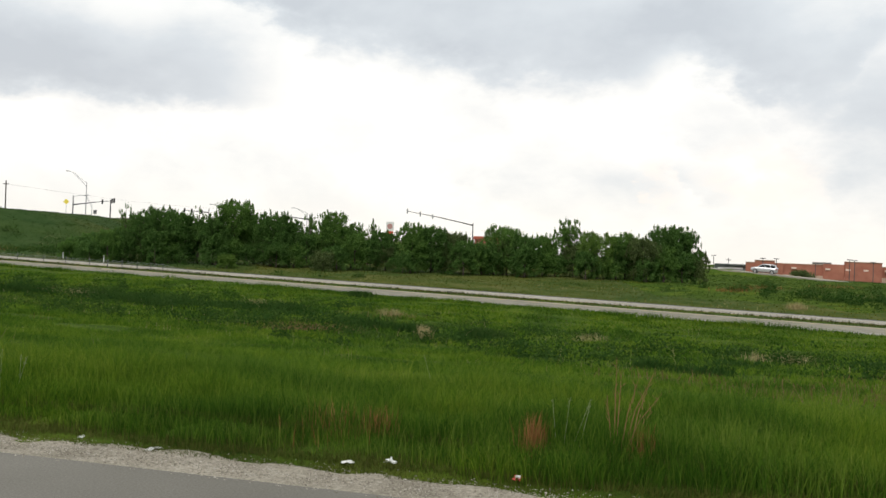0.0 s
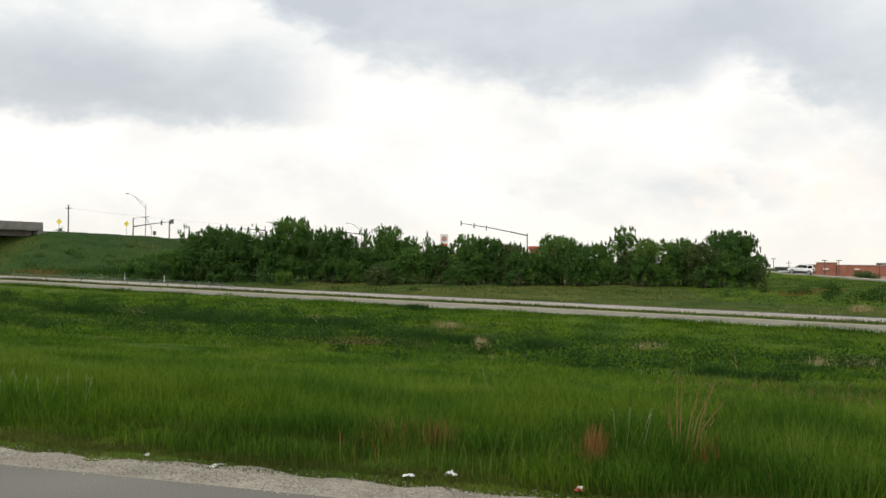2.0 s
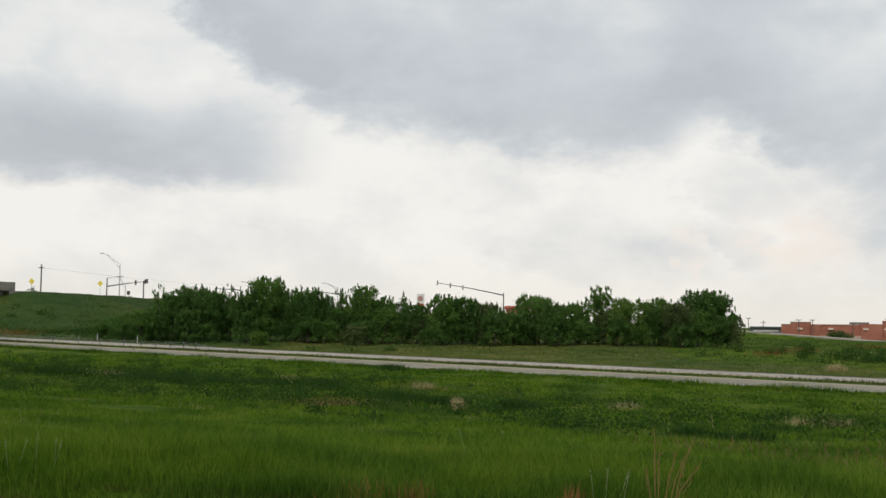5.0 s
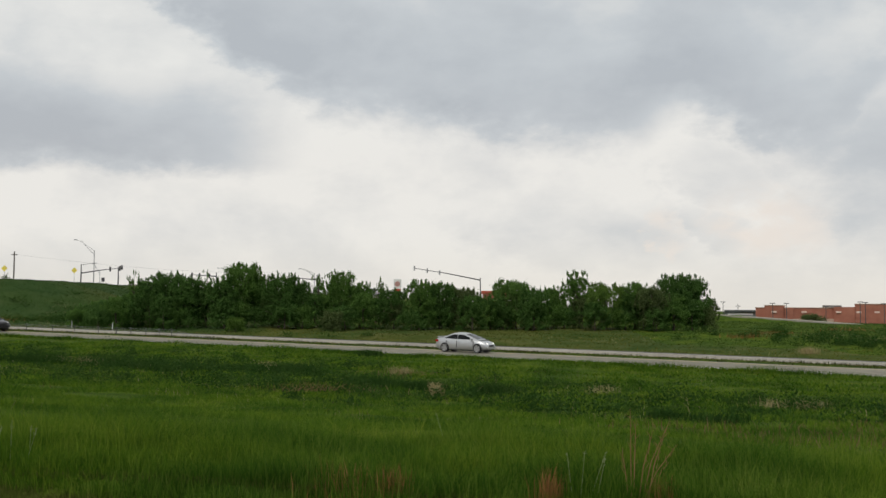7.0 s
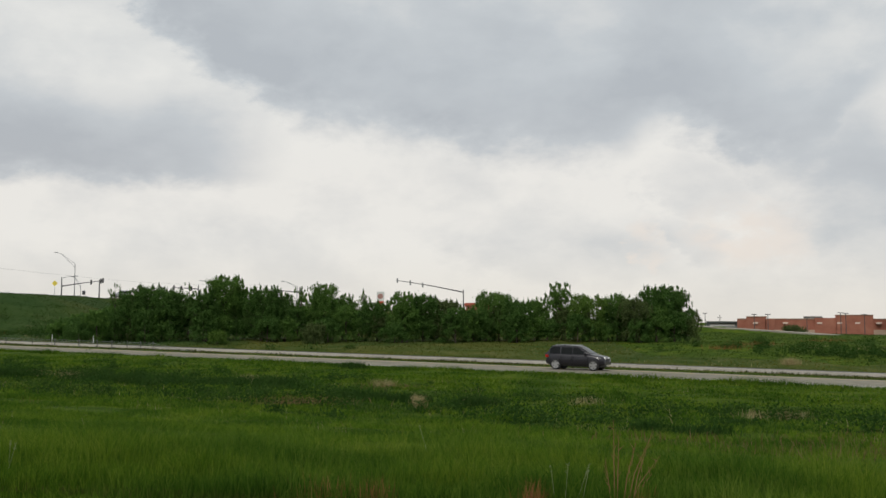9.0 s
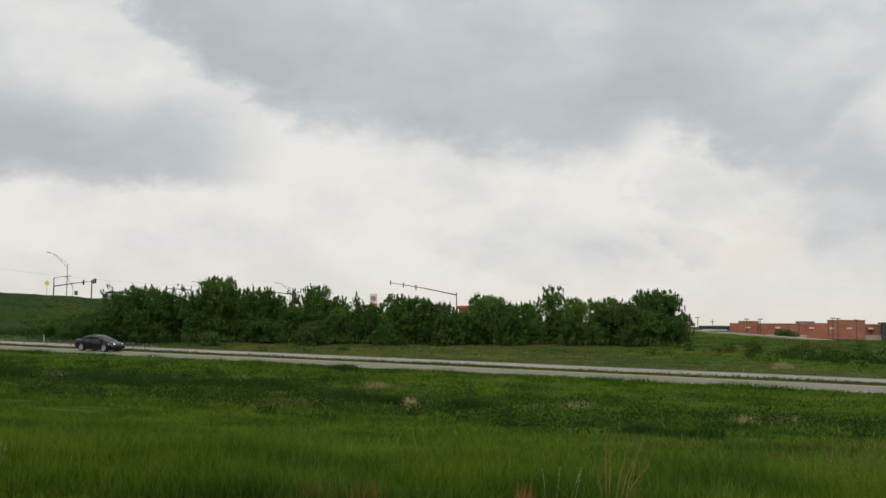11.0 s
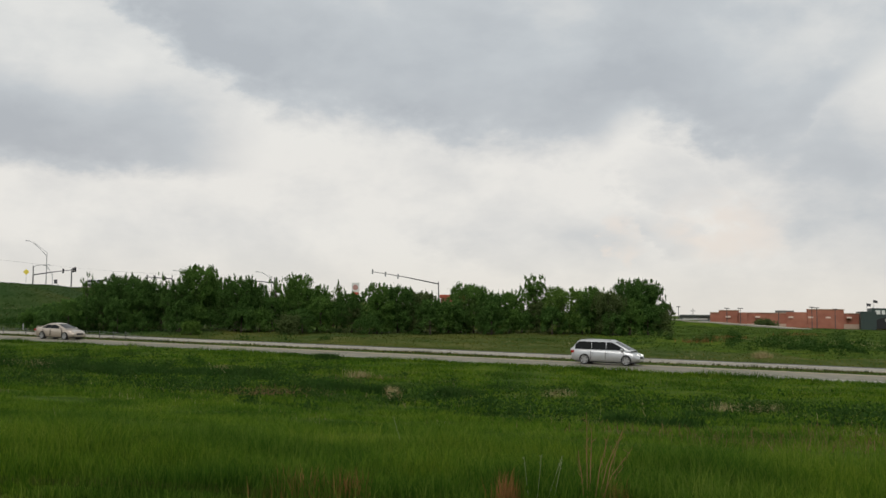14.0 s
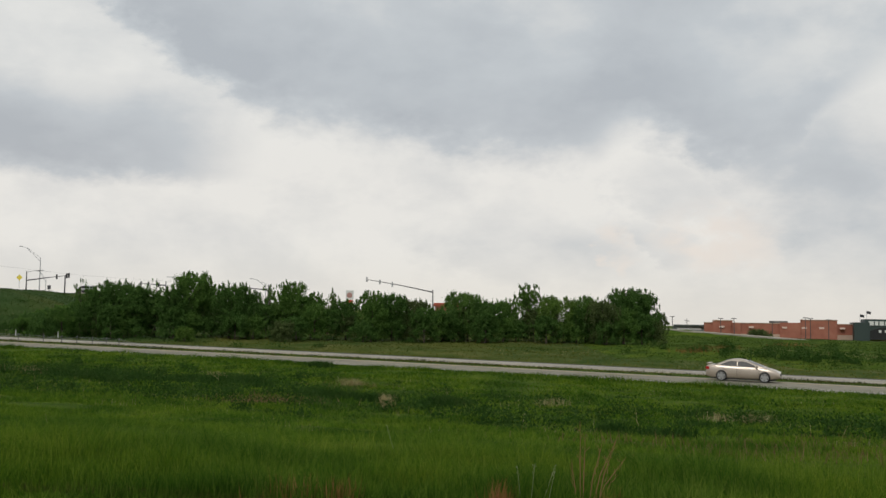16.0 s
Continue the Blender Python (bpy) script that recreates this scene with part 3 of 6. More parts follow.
    for i in range(900):
        x, y = rng.uniform(-60, 62), rng.uniform(70, 172)
        u, w = uw(x, y)
        rd = min(float(to_line(x, y, RAMP[1], RAMP[2])[0]), float(to_line(x, y, RAMP[2], RAMP[3])[0]))
        if w > FAR_B + 6 and in_sight(x, y) and rd > 9 and field_noise(x, y, 0.11 if x < -8 else 0.33, 2.2) > (0.18 if x < -8 else 0.34) + 0.4 * rng.random():
            far_m.append((x, y, rng.uniform(0.7, 1.7)))
    mounds("weeds", far_m, rng, M_weed, "dark green leafy weed mounds behind the highway", 0.09, 150)
    # low scrub on the embankment's slope
    scrub = [[], []]
    for i in range(420):
        x, y = rng.uniform(-82, -30), rng.uniform(105, 156)
        if uw(x, y)[1] > FAR_B + 9 and in_sight(x, y, 6) and field_noise(x, y, 0.28, 1.4) > -0.25 + 0.7 * rng.random():
            scrub[i % 2].append((x, y, rng.uniform(0.5, 1.4)))
    mounds("weeds", scrub[0], rng, M_weed, "dark green leafy scrub on the embankment", 0.10, 110)
    mounds("weeds", scrub[1], rng, M_slope, "mid-green leafy scrub on the embankment", 0.10, 110)

    # reddish dead stems scattered in patches, most on the near slope to the right
    def ruddy(x, y, a, s, rng):
        band = np.exp(-((s - 9.5 - 0.25 * np.clip(x, 0, 14)) / 2.6) ** 2) * smooth(1.5, 6.0, x)
        return in_sight(x, y) & (uw(x, y)[1] < NEAR_A - 2) & (0.7 * field_noise(x, y, 0.30, 3.1) + 0.4 * field_noise(x, y, 1.1, 0.3) + 1.15 * band > 0.50 + 0.6 * rng.random(len(x)))

    o = blades("dead_stems", 80000, (-62, 32), (6, 50), 0.24, 0.012, M_russet, 7, segs=1, keep=ruddy, tuft=1.5)
    tagged(o, "reddish-brown dead stems among the grass", "weeds", kind="stuff")

    def straw(x, y, a, s, rng):
        return in_sight(x, y) & (uw(x, y)[1] < NEAR_A - 1) & (0.6 * field_noise(x, y, 0.5, 5.3) + 0.6 * field_noise(x, y, 1.7, 1.3) > 0.45 + 0.5 * rng.random(len(x)))

    o = blades("dry_grass", 60000, (-62, 32), (10, 54), 0.26, 0.014, M_dry, 8, segs=1, keep=straw)
    tagged(o, "straw-coloured dry grass among the green", "grass", kind="stuff")

    # lone pale stalks standing up out of the weeds
    def lone(x, y, a, s, rng):
        return ditch(x, y, s) > 0.3 + 0.6 * rng.random(len(x))

    o = blades("dry_stems", 520, (-50, 30), (14, 50), 0.36, 0.018, M_dry, 9, keep=lone, lean=0.7)
    tagged(o, "lone pale dry stems above the weeds", "weeds", kind="stuff")

    # rough grass beyond the carriageways and on the banks
    rng = np.random.default_rng(11)

    def beyond(n, gap):
        x, y = rng.uniform(-110, 80, n), rng.uniform(62, 245, n)
        u, w = uw(x, y)
        ramp_d = np.minimum(to_line(x, y, RAMP[1], RAMP[2])[0], to_line(x, y, RAMP[2], RAMP[3])[0])
        k = (w > FAR_B + gap) & in_sight(x, y, 4) & (ramp_d > 5.5)
        return x[k], y[k]

    x, y = beyond(260000, 0.1)
    k = (x > -22 + 8 * field_noise(x, y, 0.3, 2)) | (uw(x, y)[1] < FAR_B + 5)
    slope = k & (x > 20 + 4 * field_noise(x, y, 0.3, 0.5)) & (uw(x, y)[1] > FAR_B + 12 + 4 * field_noise(x, y, 0.35, 1.0))
    k = k & ~slope
    o = blades_at("rough_grass", x[slope], y[slope], 0.16, 0.11, M_slope, rng, segs=1, lean=1.3, tuft=0.6)
    tagged(o, "mid-green grass on the slope below the ramp", "grass", kind="stuff")
    o = blades_at("rough_grass", x[k], y[k], 0.11, 0.13, M_olive, rng, segs=1, lean=1.6)
    tagged(o, "rough olive-green grass behind the highway", "grass", kind="stuff")
    k = ~(k | slope)
    o = blades_at("bank_grass", x[k], y[k], 0.12, 0.14, M_bank, rng, segs=1, lean=1.6)
    tagged(o, "dark green rank grass on the embankment", "grass", kind="stuff")
    x, y = beyond(100000, 2)
    k = (field_noise(x, y, 0.14, 1.0) + 0.3 * smooth(0, 40, x) > 0.2 + 0.5 * rng.random(len(x))) & (uw(x, y)[1] < 118) & (x > -60)
    o = blades_at("dry_grass", x[k], y[k], 0.22, 0.05, M_dry, rng, segs=1, lean=1.0)
    tagged(o, "straw-coloured dry grass behind the highway", "grass", kind="stuff")
    x, y = beyond(100000, 4)
    k = np.where(x < -8, field_noise(x, y, 0.2, 4.0), 0.5 * field_noise(x, y, 0.5, 4.0) + 0.5 * field_noise(x, y, 0.17, 1.0)) > 0.15 + 0.45 * rng.random(len(x))
    o = blades_at("weeds", x[k], y[k], 0.24, 0.09, M_weed, rng, segs=1, lean=1.5)
    tagged(o, "dark green weeds on the highway bank", "weeds", kind="stuff")
    # a taller fringe along the near carriageway's edge
    n = 30000
    u, w = rng.uniform(-110, 30, n), rng.uniform(NEAR_A - 1.3, NEAR_A - 0.03, n)
    k = rng.random(n) < 1.0 - 0.8 * smooth(-25, 20, u)
    x, y = xy(u[k], w[k])
    o = blades_at("tall_grass", x, y, 0.27, 0.05, M_grass, rng, segs=1, lean=0.5, tuft=0.7)
    tagged(o, "green grass fringe along the highway's edge", "grass", kind="stuff")
    # grass in the narrow median
    n = 22000
    u, w = rng.uniform(-150, 40, n), rng.uniform(NEAR_B - 0.15, FAR_A + 0.1, n)
    x, y = xy(u, w)
    o = blades_at("median_grass", x, y, 0.17, 0.06, M_median, rng, segs=1, tuft=0.8)
    tagged(o, "dull green weeds in the narrow highway median", "grass", kind="stuff")



# ================= trees =================
def leaf_cloud(rng, lobes, n, size):
    """Leaf sprays, two crossed triangles each, over the shells of some lobes (centre, radii)."""
    vol = np.array([r[0] * r[1] * r[2] for c, r in lobes]) ** 0.75
    pick = rng.choice(len(lobes), n, p=vol / vol.sum())
    C = np.array([c for c, r in lobes])[pick]
    R = np.array([r for c, r in lobes])[pick]
    d = rng.normal(size=(n, 3))
    d /= np.linalg.norm(d, axis=1)[:, None]
    rad = rng.uniform(0.35, 1.0, n) ** 0.45
    ripple = 1 + 0.20 * np.sin(d[:, 0] * 9 + pick) * np.sin(d[:, 1] * 8 + 2 * pick) + 0.18 * np.sin(d[:, 2] * 11 + pick)
    p = C + R * d * (rad * ripple)[:, None]
    # clusters: pull sprays towards twig ends
    cl = rng.integers(0, max(1, n // 14), n)
    off = rng.normal(size=(n // 14 + 1, 3)) * 0.16
    p = p + off[cl]
    sz = size * rng.uniform(0.5, 1.4, n)
    t1 = rng.normal(size=(n, 3))
    t1 /= np.linalg.norm(t1, axis=1)[:, None]
    t2 = np.cross(t1, rng.normal(size=(n, 3)))
    t2 /= np.linalg.norm(t2, axis=1)[:, None]
    a = p + t1 * sz[:, None]
    b = p - t1 * sz[:, None] * 0.2 + t2 * sz[:, None] * 0.55
    c = p - t1 * sz[:, None] * 0.2 - t2 * sz[:, None] * 0.55
    e = p - t1 * sz[:, None] * 0.9
    V = np.stack([a, b, e, c], 1).reshape(-1, 3)
    k = (np.arange(n) * 4)[:, None]
    tris = np.concatenate([k + [0, 1, 2], k + [0, 2, 3]], 1).reshape(-1, 3)
    return V, tris


def limb(bm, p0, p1, r0, r1, sides=6):
    """A tapered round limb."""
    p0, p1 = Vector(p0), Vector(p1)
    q = (p1 - p0).to_track_quat("Z", "Y").to_matrix()
    rings = []
    for p, r in ((p0, r0), ((p0 + p1) / 2 + Vector((0.25 * r0, -0.2 * r0, 0)), (r0 + r1) / 2), (p1, r1)):
        rings.append([bm.verts.new(p + q @ Vector((math.cos(a) * r, math.sin(a) * r, 0))) for a in [i * 2 * math.pi / sides for i in range(sides)]])
    for A, B in zip(rings, rings[1:]):
        for i in range(sides):
            bm.faces.new((A[i], A[(i + 1) % sides], B[(i + 1) % sides], B[i]))
    bm.faces.new(rings[-1])


def foliage(rng, C, R, per, size):
    """Leaf blades over small twig clumps at C with radii R; they face outward and up, as leaves do."""
    n = len(C) * per
    pick = np.repeat(np.arange(len(C)), per)
    d = rng.normal(size=(n, 3))
    d[:, 2] += 0.25
    d /= np.linalg.norm(d, axis=1)[:, None]
    p = C[pick] + R[pick] * d * (np.abs(rng.normal(0, 0.42, n)) + rng.uniform(0.15, 0.7, n))[:, None]
    nor = d * 0.45 + rng.normal(size=(n, 3)) * 0.55
    nor[:, 2] += 0.25
    nor /= np.linalg.norm(nor, axis=1)[:, None]
    t1 = np.cross(nor, rng.normal(size=(n, 3)))
    t1 /= np.linalg.norm(t1, axis=1)[:, None]
    t2 = np.cross(nor, t1)
    sz = (size * rng.uniform(0.55, 1.3, n))[:, None]
    V = np.stack([p + t1 * sz, p + t2 * sz * 0.55, p - t1 * sz * 0.9, p - t2 * sz * 0.55], 1).reshape(-1, 3)
    k = (np.arange(n) * 4)[:, None]
    return V, np.concatenate([k + [0, 1, 2], k + [0, 2, 3]], 1).reshape(-1, 3)


def tree(name, x, y, h, width, seed, leaf=0, dense=1.0, low=0.08, label="", category="tree", crown_top=0.42, spires=1.0):
    """A tree at its foot: trunk with limbs, crown of small leafy clumps with spires that break its outline."""
    rng = np.random.default_rng(seed)
    z = float(land(x, y)) - 0.1
    root = new(name)
    root.location = (x, y, z)
    bm = bmesh.new()
    top = h * 0.86
    lx, ly = rng.normal(0, 0.025, 2) * h
    r0 = 0.018 * h + 0.02
    limb(bm, (0, 0, 0), (lx * 0.5, ly * 0.5, top * 0.5), r0, r0 * 0.6)
    limb(bm, (lx * 0.5, ly * 0.5, top * 0.5), (lx, ly, top), r0 * 0.6, r0 * 0.12)
    C, R = [], []
    big = h * width / 26
    sparse = dense < 0.5
    # sectors of the crown stand out or fall back, so that the outline is uneven
    lump = rng.uniform(0.62, 1.16, (6, 7))
    count = int((46 if sparse else 180) * dense * max(0.22, big))
    for i in range(count):
        f = low + (0.86 - low) * rng.random() ** 0.85
        a = rng.uniform(0, 2 * math.pi)
        prof = math.sqrt(max(0.05, 1 - ((f - crown_top) / (0.60 if f > crown_top else 0.80)) ** 2))
        prof *= lump[min(5, int(f * 6)), int(a / (2 * math.pi) * 6.99)]
        rad = width * 0.47 * prof * math.sqrt(rng.uniform(0.12, 1.0))
        c = (math.cos(a) * rad + lx * f, math.sin(a) * rad + ly * f, h * f + 0.05 * h)
        rr = rng.uniform(0.22, 0.48) * min(1.15, max(0.6, width / 4.6)) * (0.55 if sparse else 1.0)
        C.append(c)
        R.append((rr * rng.uniform(0.8, 1.3), rr, rr * rng.uniform(0.7, 1.25)))
        if i % (4 if sparse else 12) == 0:
            limb(bm, (lx * f * 0.7, ly * f * 0.7, h * f * 0.74), (c[0], c[1], c[2]), r0 * 0.32, r0 * 0.08, 5)
    # upright twig tufts that roughen the crown's surface and outline
    for i in range(int((18 if sparse else 60) * dense * max(0.3, big))):
        f = rng.uniform(0.42, 0.93)
        a = rng.uniform(0, 2 * math.pi)
        prof = math.sqrt(max(0.04, 1 - ((f - crown_top) / (0.60 if f > crown_top else 0.80)) ** 2))
        rad = width * 0.47 * prof * rng.uniform(0.7, 1.12)
        t_ = rng.uniform(0.08, 0.15)
        C.append((math.cos(a) * rad + lx * f, math.sin(a) * rad + ly * f, h * f + 0.085 * h * prof))
        R.append((t_, t_, rng.uniform(0.22, 0.42)))
    # leaders that taper up through the crown
    for i in range(max(2, int((4 + 6 * min(1.0, dense)) * spires))):
        a = rng.uniform(0, 2 * math.pi)
        reach = width * (0.02 if i == 0 else rng.uniform(0.06, 0.40))
        hh = h * (0.985 if i == 0 else rng.uniform(0.74, 0.97) - 0.16 * (reach / (width * 0.4)) ** 2)
        ex, ey = math.cos(a) * reach + lx, math.sin(a) * reach + ly
        f0 = 0.60 * hh
        limb(bm, (lx * 0.6, ly * 0.6, h * 0.48), (ex, ey, hh), r0 * 0.28, r0 * 0.05, 5)
        for k in range(9):
            f = math.sqrt(rng.random()) if k else 1.0
            w_ = (0.36 - 0.24 * f) * rng.uniform(0.7, 1.3) * min(1.1, width / 4.4) * (0.5 if sparse else 1.0)
            off = (0.55 - 0.45 * f) * min(1.0, width / 4.4)
            C.append((ex * (0.5 + 0.5 * f) + rng.normal(0, off), ey * (0.5 + 0.5 * f) + rng.normal(0, off), f0 + (hh - 0.25 - f0) * f))
            R.append((w_ * rng.uniform(0.8, 1.4), w_, max(0.22, w_) * rng.uniform(0.9, 1.4)))
    part("trunk", bm, M_bark, root, "grey-brown trunk with limbs")
    V, tris = foliage(rng, np.array(C), np.array(R), 48 if sparse else 70, 0.062 if sparse else 0.082)
    V[:, 2] = np.maximum(V[:, 2], 0.05)
    crown = tri_object("crown", V, tris, LEAVES[leaf])
    crown.parent = root
    tagged(root, label or "green leafy young tree in a roadside thicket", category, "thicket behind the highway")
    return root


TREE_Y = 118.0
PXM = 1760.9


def at_px(px, yy):
    """Sideways place at a depth of yy on the bearing px, as seen looking straight ahead."""
    return (px - 784) / PXM * yy * 0.9973


def build_trees():
    # bearing, top above the eye line in thousandths, width, leaf, fullness
    rows = [
        (205, 19, 1.7, 0, 0.35), (232, 10, 3.0, 1, 0.9), (262, 17, 4.2, 1, 1.2), (300, 12, 3.6, 1, 1.1), (332, 19, 1.9, 0, 0.45), (360, 12, 3.0, 1, 1.0),
        (396, 26, 3.9, 0, 1.25), (432, 13, 3.4, 0, 1.0), (462, 16, 3.6, 1, 1.0), (496, 8, 3.4, 1, 1.0), (532, 16, 2.2, 0, 0.45), (572, 18, 3.4, 0, 1.1),
        (606, 7, 3.2, 0, 1.0), (640, 13, 1.8, 2, 0.4), (668, 1, 3.4, 1, 1.0), (712, 10, 2.6, 0, 0.9), (748, 8, 3.4, 1, 1.0), (790, 3, 3.6, 3, 1.0),
        (838, -6, 3.0, 1, 0.9), (876, 10, 4.0, 0, 1.2), (915, 2, 3.2, 1, 0.9), (950, 3, 3.2, 0, 0.9), (995, 19, 2.9, 0, 0.75), (1042, 7, 3.6, 2, 0.95),
        (1092, 8, 3.6, 0, 1.0), (1126, 4, 3.2, 3, 0.8), (1160, 16, 3.2, 1, 1.15), (1194, 16, 3.3, 1, 1.2)]
    for i, (px, up, wd, leaf, dense) in enumerate(rows):
        yy = TREE_Y + (i * 7 % 5) - 1.5 + (5.0 if dense < 0.5 else 0.0)
        x = at_px(px, yy)
        base = float(land(x, yy))
        h = (EYE_Z + (up + 21) / 1000 * yy - base) * 1.01
        lab = ("slender sparse young tree above the thicket", "full green leafy tree in the roadside thicket", "dark green leafy tree in the roadside thicket",
               "light green open-crowned tree in the thicket", "brownish-green thin-leaved tree in the thicket")
        k = 0 if dense < 0.5 else {0: 1, 1: 2, 2: 3, 3: 4}[leaf]
        tree("tree", x, yy, h, wd * 1.4, 100 + i, leaf, dense, low=0.06, label=lab[k])
    # undergrowth along the foot of the thicket
    for i in range(40):
        px = 140 + i * 27.5 + (i * 13 % 9)
        yy = TREE_Y - 2.2 + (i * 5 % 4) * 1.1
        x = at_px(px, yy)
        h = 2.6 + (i * 37 % 10) * 0.2
        tree("shrub", x, yy, h, 3.8, 300 + i, (1, 0, 1, 3)[i % 4], 0.8, low=0.02, label="dense green shrub at the foot of the thicket", category="shrub", crown_top=0.35)
    tree("shrub", at_px(385, 112), 112, 1.5, 2.6, 371, 2, 1.0, low=0.02, label="bright light green rounded shrub before the thicket", category="shrub", crown_top=0.35)
    tree("shrub", at_px(556, 113), 113, 2.3, 3.4, 372, 3, 1.0, low=0.02, label="brownish twiggy shrub before the thicket", category="shrub", crown_top=0.35)
    # shrubs on the lower bank to the side
    for i in range(14):
        px = 105 + i * 11
        yy = 122 + (i * 3 % 5) * 2.0
        tree("shrub", at_px(px, yy), yy, 2.2 + 0.22 * i, 3.6, 400 + i, (0, 1, 1)[i % 3], 0.8, low=0.02, label="green shrub on the embankment slope", category="shrub", crown_top=0.35)
    # a taller hazy tree behind the thicket's end
    tree("tree", at_px(1228, 150), 150, 3.9, 2.6, 450, 3, 0.6, label="pale thin-leaved tree beyond the thicket's end")


build_grass()
build_trees()


# ================= simple shaping helpers =================
def box(bm, x0, x1, y0, y1, z0, z1, bevel=0.0):
    vs = [bm.verts.new(p) for p in ((x0, y0, z0), (x1, y0, z0), (x1, y1, z0), (x0, y1, z0), (x0, y0, z1), (x1, y0, z1), (x1, y1, z1), (x0, y1, z1))]
    fs = [bm.faces.new([vs[i] for i in f]) for f in ((3, 2, 1, 0), (4, 5, 6, 7), (0, 1, 5, 4), (1, 2, 6, 5), (2, 3, 7, 6), (3, 0, 4, 7))]
    if bevel:
        es = list({e for f in fs for e in f.edges})
        bmesh.ops.bevel(bm, geom=es, offset=bevel, segments=2, affect="EDGES", profile=0.6)
    return vs


def box_part(name, dims, mat, parent=None, label="", bevel=0.0):
    bm = bmesh.new()
    box(bm, *dims, bevel=bevel)
    return part(name, bm, mat, parent, label)


def rod(bm, p0, p1, r0, r1=None, sides=8):
    limb(bm, p0, p1, r0, r0 if r1 is None else r1, sides)


def rod_part(name, p0, p1, r0, r1, mat, parent, label="", sides=8):
    bm = bmesh.new()
    rod(bm, p0, p1, r0, r1, sides)
    return part(name, bm, mat, parent, label)


def at_h(py, yy):
    """Height at a depth of yy for an angle py below the zenith line of the level view."""
    return EYE_Z + (570 - py) / PXM * yy * 0.9945


def on_w(px, w):
    """Place on a line along the highway, on a bearing."""
    b = (px - 784) / PXM * 0.9973
    yy = w / (b * WX + WY)
    return b * yy, yy


def plain(name, col, rough=0.5, metal=0.0, spread=0.15, scale=4.0, spec=0.5, coat=0.0):
    lo, hi = tuple(c * (1 - spread) for c in col), tuple(min(1, c * (1 + spread)) for c in col)
    m = material(name, [(0.3, lo), (0.7, hi)], scale=scale, rough=rough, metal=metal, spec=spec)
    if coat:
        b = m.node_tree.nodes["Principled BSDF"]
        b.inputs["Coat Weight"].default_value = coat
        b.inputs["Coat Roughness"].default_value = 0.08
    return m


M_rubber = plain("M_rubber", (0.018, 0.018, 0.019), 0.9)
M_black = plain("M_black_trim", (0.015, 0.015, 0.016), 0.6)
M_glass = plain("M_dark_glass", (0.009, 0.011, 0.011), 0.12, spec=0.16)
M_alloy = plain("M_alloy", (0.42, 0.42, 0.42), 0.4, metal=0.7)
M_lens = plain("M_clear_lens", (0.75, 0.76, 0.77), 0.12, spec=0.8)
M_red = plain("M_red_lens", (0.35, 0.015, 0.012), 0.2)
M_galv = plain("M_galvanised", (0.33, 0.34, 0.35), 0.55, metal=0.4)
M_darkpole = plain("M_dark_pole", (0.06, 0.06, 0.065), 0.6)
M_white = plain("M_white_paint", (0.72, 0.72, 0.70), 0.6)
M_yellow = plain("M_sign_yellow", (0.88, 0.72, 0.10), 0.5, spread=0.05)
M_lamp_on = bpy.data.materials.new("M_headlamp_on")
M_lamp_on.use_nodes = True
M_lamp_on.node_tree.nodes["Principled BSDF"].inputs["Emission Color"].default_value = (1.0, 0.95, 0.85, 1)
M_lamp_on.node_tree.nodes["Principled BSDF"].inputs["Emission Strength"].default_value = 1.6


# ================= vehicles =================
def lerp_at(xs, ys, x):
    return float(np.interp(x, xs, ys))


SEDAN = dict(width=1.78, wb=2.68, r=0.33, nose=2.24, tail=-2.34, floor=0.20,
             deck=[(-2.34, 0.70), (-2.31, 0.93), (-2.18, 1.01), (-1.60, 1.03), (0.95, 0.97), (1.50, 0.89), (1.95, 0.78), (2.16, 0.66), (2.24, 0.52)],
             belt=0.92, roof=1.39, cab=(-1.95, -0.86, 0.06, 1.36), arch=0.34, inset=0.22, panes=((-1.42, -0.40), (-0.35, 0.98)), doors=(1.00, -0.37, -1.22))
COMPACT = dict(SEDAN, nose=2.10, tail=-2.12,
               deck=[(-2.12, 0.70), (-2.10, 0.94), (-2.00, 1.02), (-1.55, 1.04), (0.95, 0.98), (1.45, 0.90), (1.85, 0.79), (2.03, 0.66), (2.10, 0.52)],
               roof=1.41, cab=(-1.90, -0.72, 0.10, 1.42), panes=((-1.36, -0.36), (-0.31, 1.02)), doors=(1.02, -0.33, -1.18))
SUV = dict(width=1.82, wb=2.74, r=0.36, nose=2.14, tail=-2.14, floor=0.29,
           deck=[(-2.14, 0.75), (-2.11, 1.06), (-2.00, 1.11), (-1.30, 1.11), (0.95, 1.09), (1.50, 1.03), (1.92, 0.96), (2.09, 0.84), (2.14, 0.60)],
           belt=1.05, roof=1.66, cab=(-2.12, -1.72, 0.20, 1.22), arch=0.20, inset=0.18, panes=((-1.84, -1.10), (-1.00, -0.20), (-0.14, 0.92)), doors=(0.94, -0.17, -1.05))
VAN = dict(width=1.92, wb=2.90, r=0.34, nose=2.30, tail=-2.42, floor=0.21,
           deck=[(-2.42, 0.68), (-2.40, 0.98), (-2.26, 1.04), (-1.40, 1.03), (1.1, 0.98), (1.65, 0.91), (2.04, 0.81), (2.24, 0.66), (2.30, 0.50)],
           belt=0.97, roof=1.64, cab=(-2.40, -1.98, 0.42, 1.72), arch=0.26, inset=0.20, panes=((-2.14, -1.02), (-0.98, 0.00), (0.05, 1.30)), doors=(1.28, 0.02, -1.0))


